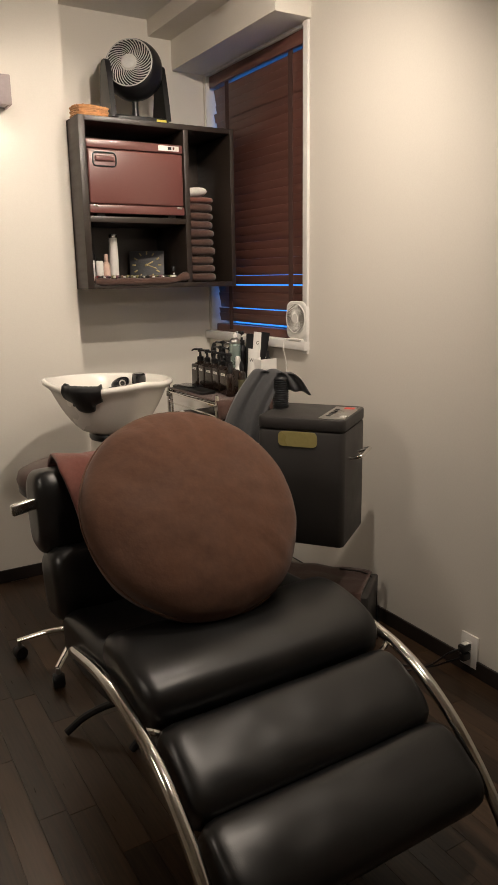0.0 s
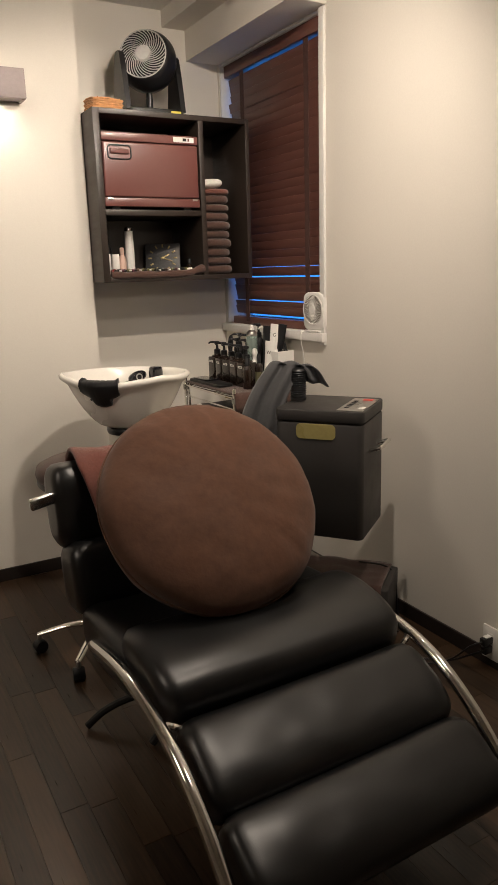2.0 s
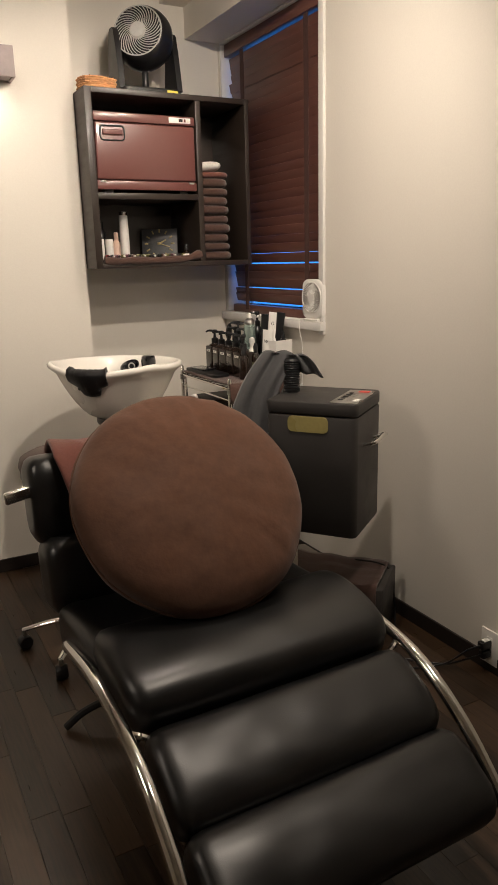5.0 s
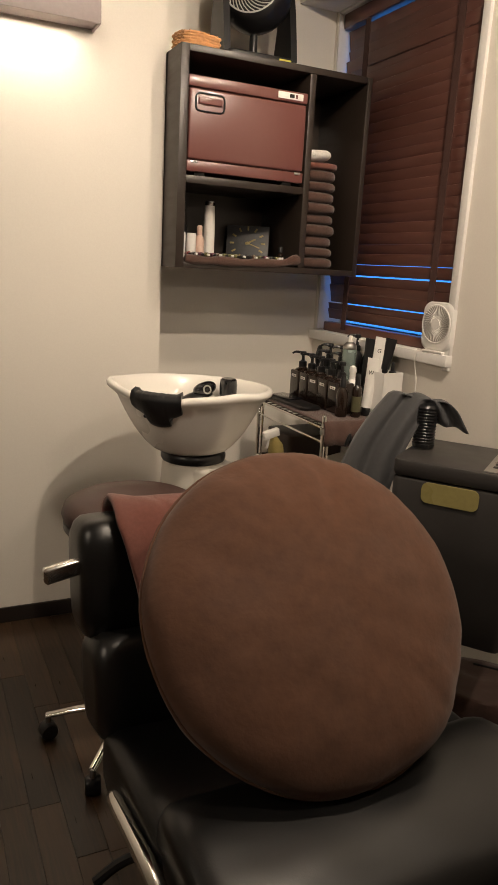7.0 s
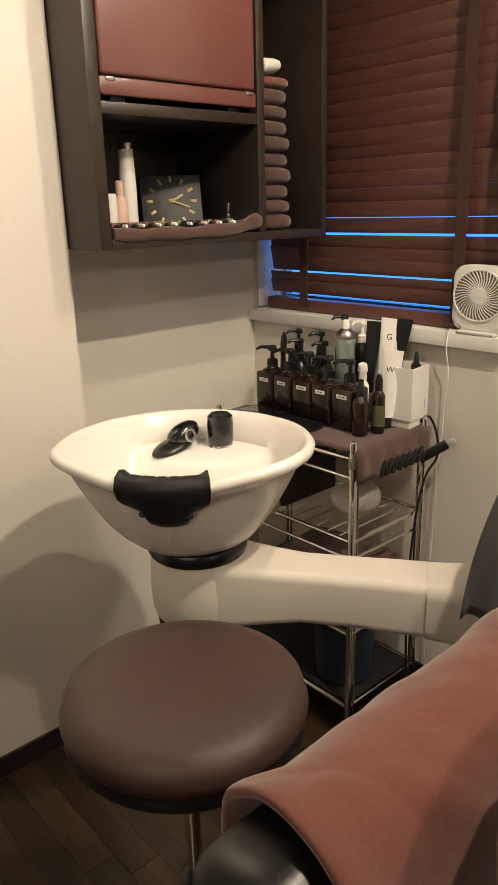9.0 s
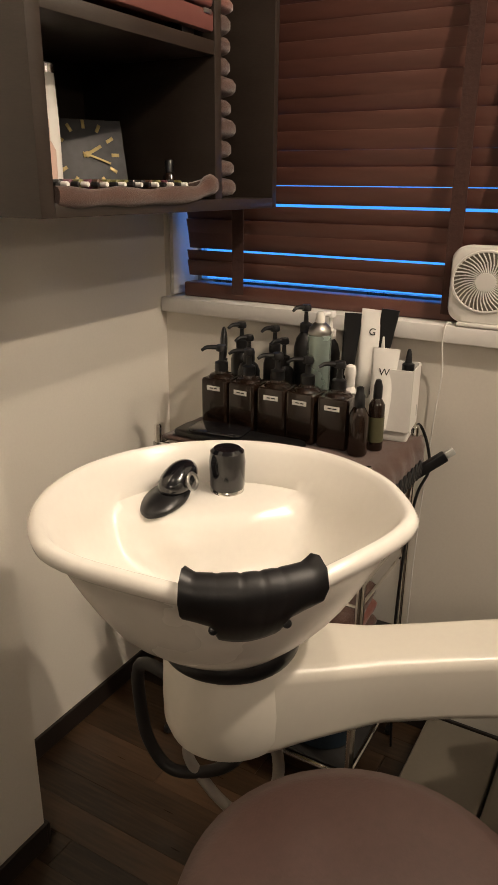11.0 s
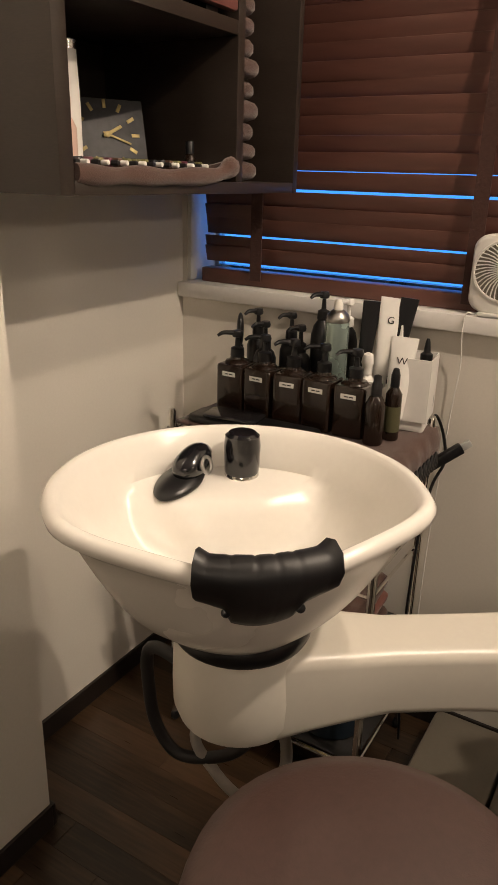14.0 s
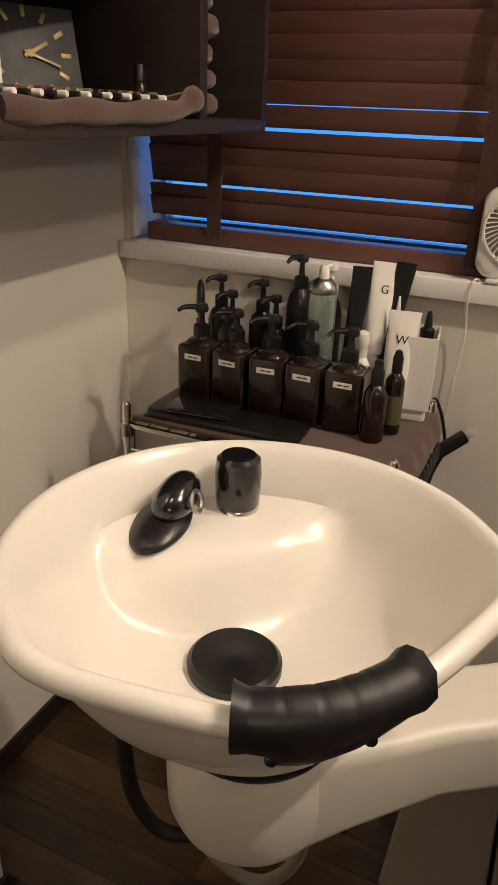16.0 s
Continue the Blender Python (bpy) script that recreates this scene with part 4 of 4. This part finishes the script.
can = thing("aerosol_can", pose(1.575, 2.822, ON), "pale green metallic aerosol can", "spray can")
M_GREEN = material("pale_green_metal", (0.40, 0.50, 0.46), 0.28, 0.7, vary=0.05)
part("body", lathe([(0.024, 0), (0.0265, 0.004), (0.0265, 0.215), (0.0255, 0.22)], 28), M_GREEN, can)
part("shoulder", lathe([(0.0255, 0.2205), (0.0265, 0.224), (0.024, 0.236), (0.016, 0.244), (0.012, 0.247)], 28), M_STEEL, can)
part("nozzle", lathe([(0.010, 0.247), (0.011, 0.250), (0.010, 0.262), (0.007, 0.270), (0.003, 0.271)], 16), M_CERAMIC, can, "pale spray nozzle")


def hair_tube(x, y, z, h, mat, capm, rz, label, letter="", tilt=(0, 0), wide=1.0):
    b = thing("hair_product_tube", pose(x, y, z, tilt[0], tilt[1], rz), label, "tube")
    part("cap", lathe([(0.014, 0), (0.0155, 0.002), (0.0155, 0.028), (0.014, 0.03)], 20), capm, b)
    rings = []
    for t in (0, 0.1, 0.3, 0.5, 0.7, 0.85, 1.0):
        wx, wy = 0.019 + 0.010 * t, 0.019 * (1 - t) + 0.0015
        rings.append([(wx * wide * math.cos(a), wy * math.sin(a), 0.030 + (h - 0.030) * t) for a in [2 * math.pi * k / 24 for k in range(24)]])
    part("body", loft(rings), mat, b)
    if letter:
        cu = bpy.data.curves.new("letter", "FONT")
        cu.body, cu.size, cu.extrude, cu.align_x = letter, 0.022, 0.0003, "CENTER"
        tmp = new("tmp_letter", cu)
        me = bpy.data.meshes.new_from_object(tmp.evaluated_get(bpy.context.evaluated_depsgraph_get()))
        bpy.data.objects.remove(tmp)
        me.materials.append(M_MATTE)
        ob = new("letter", me)
        ob.parent = b
        ob.matrix_basis = pose(0, -0.0085, h * 0.72, 84, 0, 0)
    return b


hair_tube(1.565, 2.672, ON, 0.206, M_WHITE, M_BLACK, -70, "white hair product tube marked W standing on its black cap", "W", (-4, 3))
hair_tube(1.628, 2.735, ON + 0.075, 0.200, M_WHITE, M_WHITE, -60, "white hair product tube marked G", "G", (-4, 6))
hair_tube(1.618, 2.775, ON + 0.07, 0.196, M_BLACK, M_BLACK, -55, "black hair product tube standing upright", "", (0, 4), 0.72)
hair_tube(1.650, 2.715, ON + 0.08, 0.196, M_BLACK, M_BLACK, -55, "black hair product tube standing upright", "", (0, 8), 0.72)

holder = thing("white_holder_box", pose(1.622, 2.655, ON, 0, 0, 8), "white open plastic box holding tubes and a bottle", "box")
part("base", rounded_box(0.082, 0.082, 0.022, 0.008, 0.002), M_WHITE, holder)
hb = box(-0.044, -0.044, 0.024, 0.044, 0.044, 0.030, 0.001)
for a in ((-0.046, -0.046, 0.024, 0.046, -0.043, 0.162), (-0.046, 0.043, 0.024, 0.046, 0.046, 0.162), (-0.046, -0.043, 0.024, -0.043, 0.043, 0.162), (0.043, -0.043, 0.024, 0.046, 0.043, 0.162)):
    box(*a, bm=hb)
part("body", hb, M_WHITE, holder, "", 0)
part("slot", box(0.0245, -0.0468, 0.045, 0.030, -0.0462, 0.070), M_GREY, holder)
part("plug_slot", box(0.015, -0.0422, 0.004, 0.038, -0.0412, 0.016), M_BLACK, holder)
# the tubes in the box stand on this loose bottle's level
tip = bottle("applicator_bottle", 1.640, 2.635, ON + 0.031, [(0.016, 0), (0.018, 0.004), (0.018, 0.10), (0.013, 0.112), (0.011, 0.115)], M_WHITE, "white applicator bottle with a pointed black tip", [(0.0135, 0.113), (0.0135, 0.132), (0.008, 0.136), (0.005, 0.160), (0.003, 0.166)], M_BLACK)
tip2 = bottle("applicator_bottle", 1.622, 2.690, ON + 0.031, [(0.011, 0), (0.012, 0.004), (0.012, 0.12), (0.006, 0.13)], M_WHITE, "white applicator bottle with a pointed white tip", [(0.007, 0.13), (0.006, 0.15), (0.002, 0.19)], M_WHITE)
bottle("spray_bottle", 1.465, 2.676, ON, [(0.019, 0), (0.021, 0.003), (0.021, 0.085), (0.014, 0.100), (0.010, 0.104)], M_AMBER, "dark amber spray bottle with black cap", [(0.011, 0.104), (0.011, 0.128), (0.0085, 0.132), (0.0075, 0.145), (0.004, 0.147)], M_BLACK)
sb = bottle("spray_bottle", 1.512, 2.655, ON, [(0.015, 0), (0.017, 0.003), (0.017, 0.10), (0.010, 0.112), (0.008, 0.115)], M_AMBER, "slim dark spray bottle with an olive label", [(0.0095, 0.115), (0.0095, 0.140), (0.006, 0.153), (0.003, 0.155)], M_BLACK)
part("label", lathe([(0.0174, 0.02), (0.0174, 0.075)], 20), material("olive_label", (0.085, 0.08, 0.04), 0.5), sb, "olive paper label")
bottle("spray_bottle", 1.535, 2.728, ON, [(0.015, 0), (0.0175, 0.003), (0.0175, 0.11), (0.011, 0.122), (0.009, 0.125)], M_WHITE, "white plastic spray bottle", [(0.011, 0.125), (0.011, 0.145), (0.014, 0.150), (0.011, 0.168), (0.004, 0.172)], M_WHITE)
case = thing("black_tool_case", pose(1.405, 2.93, ON, 0, 0, 2), "flat black leather tool case on the rack towel", "case")
part("case_body", moved(rounded_box(0.085, 0.30, 0.014, 0.02, 0.005), Matrix.Identity(4)), M_LEATHER, case)
part("flap", moved(rounded_box(0.075, 0.13, 0.006, 0.015, 0.002), pose(0.004, 0.05, 0.0145, 0, 0, 5)), M_GLOSSBLACK, case)


def hair_clips():
    for k in range(7):
        c = thing("hair_clip", pose(1.44 + k * 0.026, 2.578, 0.79, 8, 0, 90), "black hair clip hanging on the rack rail", "hair clip", "hanging hair clips")
        part("jaw", moved(pillow(0.010, 0.012, 0.048, 2.5, 6, 6), pose(0, 0, -0.006, 14)), M_BLACK, c)
        part("jaw", moved(pillow(0.010, 0.012, 0.044, 2.5, 6, 6), pose(0, -0.010, -0.004, -14)), M_BLACK, c)


hair_clips()
iron = thing("hair_iron_plug", pose(1.640, 2.565, 0.785, 0, 55, -60), "black appliance clip hanging beside its cord", "plug")
part("body", box(-0.012, -0.010, -0.045, 0.012, 0.010, 0.040, 0.004), M_BLACK, iron)
part("tip", box(-0.008, -0.006, 0.040, 0.008, 0.006, 0.062, 0.002), M_GREY, iron)
bc = link_mesh("power_cord", tube([(1.648, 2.612, ON + 0.012), (1.672, 2.606, ON + 0.018), (1.682, 2.588, 0.82), (1.672, 2.575, 0.76), (1.640, 2.590, 0.70), (1.615, 2.60, 0.55), (1.60, 2.60, 0.30), (1.59, 2.58, 0.02)], 0.0035, 8), M_BLACK)
tagged(bc, "black power cord hanging beside the rack", "cord")

# shelf contents
puff = link_mesh("white_cloth", moved(pillow(0.13, 0.12, 0.085, 2.0, 16, 12, 0.02, 3), pose(1.50, 2.72, 0.652)), M_TOWELWHITE, 80)
tagged(puff, "crumpled white cloth bundle on the rack shelf", "cloth")
for k, (zz, mt, lab) in enumerate(((0.340, M_TOWEL, "folded brown towel on the lower rack shelf"), (0.380, M_TOWELRED, "folded russet towel on the lower rack shelf"), (0.420, M_TOWEL, "folded brown towel on the lower rack shelf"))):
    tagged(link_mesh("folded_towel", moved(roll(0.24, 0.30, 0.04, 3, 0.02, 0, 60 + k), pose(1.51, 2.80, zz + 0.021, 0, 0, 3 * k)), mt, 80), lab, "towel", "towels on the rack")
dark = thing("storage_bin", pose(1.50, 2.98, 0.606), "dark brown storage bin on the rack shelf", "bin")
part("bin_body", rounded_box(0.24, 0.20, 0.12, 0.02, 0.004), material("dark_bin", (0.03, 0.017, 0.012), 0.6), dark)
tv = thing("trigger_spray", pose(1.335, 2.88, 0.62, 8, -16, 0), "clear trigger spray bottle with yellowish liquid", "spray bottle")
part("bottle_body", lathe([(0.026, 0), (0.03, 0.005), (0.03, 0.085), (0.014, 0.115), (0.012, 0.122)], 20), material("yellowish_liquid", (0.42, 0.33, 0.12), 0.2, trans=0.3), tv)
part("trigger_head", box(-0.042, -0.011, 0.122, 0.022, 0.011, 0.152, 0.004), M_WHITE, tv)
part("trigger", tube([(-0.022, 0, 0.122), (-0.030, 0, 0.10), (-0.036, 0, 0.085)], 0.005, 8, 4), M_WHITE, tv)
bin2 = thing("waste_bin", pose(1.47, 2.72, 0.1095), "dark blue plastic bin low on the rack", "bin")
part("bin_body", lathe([(0.075, 0), (0.08, 0.004), (0.09, 0.18), (0.085, 0.182)], 28), material("dark_blue", (0.02, 0.035, 0.055), 0.4), bin2)
part("bin_lid", lathe([(0.09, 0.183), (0.088, 0.196), (0.03, 0.203)], 28), M_BLACK, bin2)


# ---- towel over the chair back, cape on the tank ----
def chair_towel():
    prof = [(1.826, 0.640), (1.832, 0.70), (1.842, 0.755), (1.858, 0.800), (1.888, 0.832), (1.930, 0.843), (1.972, 0.833), (2.004, 0.800), (2.020, 0.74), (2.024, 0.67), (2.026, 0.58)]
    path = smooth_path([(0, y, z) for y, z in prof], 4)
    rows = []
    for i, q in enumerate(path):
        t = i / (len(path) - 1)
        row = []
        for k in range(65):
            s = k / 64
            x = 0.445 + 0.59 * s + 0.030 * (t - 0.5) * (1 - s) + 0.14 * max(0.0, 0.36 - t) * (1 - s)
            n = noise.noise(Vector((x * 7, t * 3, 2))) * 0.008 + 0.006 * math.sin(x * 31 + t * 5) * abs(t - 0.45) + 0.008 * max(0.0, noise.noise(Vector((x * 13 + t * 5, t * 1.5, 7)))) * min(1, 8 * t * (1 - t))
            lift = 0.008 * math.exp(-(s / 0.06) ** 2)
            row.append(Vector((x, q.y + (n + lift) * (1 if t > 0.5 else -1), q.z + 0.004 + abs(n) + lift)))
        rows.append(row)
    o = link_mesh("draped_towel", loft(rows, closed=False), M_TOWELRED, 80)
    m = o.modifiers.new("thick", "SOLIDIFY")
    m.thickness, m.offset = 0.014, 1
    m2 = o.modifiers.new("round", "SUBSURF")
    m2.levels = m2.render_levels = 1
    tagged(o, "russet brown towel draped over the chair back", "towel")


chair_towel()


def grey_cape():
    rows = []
    n = 30
    for i in range(n + 1):
        t = i / n
        # the long fall, the ridge over the canister, and the short flap
        if t < 0.68:
            q = t / 0.68
            p = Vector((1.135, 2.075, 0.71)).lerp(Vector((1.280, 2.050, 1.040)), q) + Vector((-0.015 * math.sin(q * 3.1), 0, 0.03 * math.sin(q * math.pi)))
        else:
            q = (t - 0.68) / 0.32
            p = Vector((1.280, 2.050, 1.040)).lerp(Vector((1.352, 1.985, 0.968)), q) + Vector((0, 0, 0.028 * math.sin(q * math.pi)))
        row = []
        for k in range(19):
            s = k / 18 - 0.5
            w = 0.11 + 0.05 * (1 - t)
            f = 0.014 * math.sin(s * 13 + t * 5 + 0.8 * math.sin(t * 7)) * (1 - 0.25 * t)
            row.append(p + Vector((0.62 * s * w + 0.6 * f, -0.75 * s * w + 0.8 * f, -0.10 * s * w - 0.10 * abs(s) * w + 0.2 * f)))
        rows.append(row)
    o = link_mesh("cutting_cape", loft(rows, closed=False), M_CLOTH, 80)
    m = o.modifiers.new("thick", "SOLIDIFY")
    m.thickness = 0.003
    tagged(o, "dark grey salon cape draped over a canister", "cape")


grey_cape()
ribs = []
for k in range(12):
    zz = 0.012 + k * 0.008
    ribs += [(0.026, zz), (0.029, zz + 0.003), (0.029, zz + 0.005), (0.026, zz + 0.008)]
cn = thing("ribbed_canister", pose(1.305, 2.020, 0.9085), "ribbed black canister standing on the appliance", "canister")
part("body", lathe([(0.028, 0), (0.030, 0.010)] + ribs + [(0.024, 0.112), (0.01, 0.116)], 24), M_BLACK, cn)


# ---- floor box, outlet, cables ----
bx = thing("floor_box", pose(1.475, 2.005, 0, 0, 0, -50), "dark grey storage box on the floor under a towel", "box")
part("box_body", rounded_box(0.42, 0.24, 0.205, 0.01, 0.004), M_GREYBOX, bx)
bx_rows = []
for i in range(13):
    s = i / 12
    row = []
    for k in range(13):
        t = k / 12
        row.append(Vector((-0.20 + 0.385 * s, -0.122 + 0.24 * t, 0.212 + 0.010 * noise.noise(Vector((s * 5, t * 5, 4))) + 0.008 * abs(math.sin(s * 7 + t * 2)))))
    row.insert(0, Vector((row[0].x, -0.126, 0.19)))
    row.insert(0, Vector((row[0].x, -0.127, 0.135 + 0.02 * math.sin(s * 6))))
    bx_rows.append(row)
cv = link_mesh("box_towel", loft(bx_rows, closed=False), M_TOWEL, 80)
cv.matrix_basis = pose(1.475, 2.005, 0, 0, 0, -50)
m = cv.modifiers.new("thick", "SOLIDIFY")
m.thickness = 0.008
tagged(cv, "brown towel thrown over the floor box", "towel")
tagged(link_mesh("box_cable", tube([(1.56, 1.99, 0.235), (1.63, 1.93, 0.225), (1.665, 1.905, 0.19), (1.678, 1.90, 0.10), (1.67, 1.88, 0.012), (1.60, 1.80, 0.006)], 0.0035, 8), M_BLACK), "black cable looping off the floor box", "cable")

ol = thing("wall_outlet", pose(1.7185, 1.450, 0.088), "white wall outlet with black plugs above the skirting", "outlet")
part("plate", box(-0.008, -0.037, -0.060, 0.0, 0.037, 0.060, 0.002), M_WHITE, ol)
part("insert", box(-0.0095, -0.012, -0.036, -0.0075, 0.012, 0.036, 0.0008), M_WHITE, ol)
pl = part("plug", box(-0.052, -0.012, 0.004, -0.0095, 0.012, 0.030, 0.004), M_BLACK, ol, "black plug")
part("cover", box(-0.040, -0.009, 0.030, -0.014, 0.009, 0.033, 0.001), M_WHITE, pl)
part("plug", box(-0.046, -0.012, -0.030, -0.0095, 0.012, -0.004, 0.004), M_BLACK, ol, "black plug")
tagged(link_mesh("plug_cable", tube([(1.668, 1.450, 0.105), (1.635, 1.47, 0.09), (1.60, 1.52, 0.03), (1.56, 1.56, 0.006), (1.45, 1.60, 0.006), (1.30, 1.62, 0.006)], 0.0035, 8), M_BLACK), "black power cable running over the floor", "cable")
tagged(link_mesh("plug_cable", tube([(1.674, 1.450, 0.071), (1.64, 1.48, 0.05), (1.60, 1.55, 0.008), (1.50, 1.66, 0.006), (1.40, 1.75, 0.006)], 0.0035, 8), M_BLACK), "black power cable running over the floor", "cable")

# ---- floor planks, along y, staggered ----
floor_ob = bpy.data.objects["floor"]
PW, PL = 0.0745, 0.62
meshes = {}
rng = random.Random(11)
far = bmesh.new()
c = 0
while RIGHT - c * PW > LEFT:
    x0 = max(RIGHT - (c + 1) * PW, LEFT)
    w = RIGHT - c * PW - x0
    c += 1
    y = FRONT - rng.uniform(0, PL)
    while y < BACK:
        y0, y1 = max(y, FRONT), min(y + PL, BACK if x0 > NICHE - 0.02 else STEP)
        y += PL
        if y1 - y0 < 0.02:
            continue
        if x0 < -0.35:
            box(x0 + 0.0002, y0 + 0.0002, -0.008, x0 + w - 0.0002, y1 - 0.0002, 0, bm=far)
            continue
        key = round(y1 - y0, 3)
        if key not in meshes:
            b = bmesh.new()
            h, e = key - 0.0004, 0.0004
            vs = [b.verts.new(p) for p in ((0.0002, 0.0002, -0.008), (w, 0.0002, -0.008), (w, h, -0.008), (0.0002, h, -0.008), (0.0002 + e, 0.0002 + e, 0), (w - e, 0.0002 + e, 0), (w - e, h - e, 0), (0.0002 + e, h - e, 0))]
            for f in ((4, 5, 6, 7), (0, 1, 5, 4), (1, 2, 6, 5), (2, 3, 7, 6), (3, 0, 4, 7)):
                b.faces.new([vs[i] for i in f])
            me = bpy.data.meshes.new("plank")
            b.to_mesh(me)
            b.free()
            me.materials.append(M_PLANK)
            meshes[key] = me
        ob = new("plank", meshes[key])
        ob.parent = floor_ob
        ob.matrix_basis = pose(x0, y0, 0)
tagged(part("far_planks", far, M_PLANK, floor_ob, "", 0), "", "", "", "stuff")
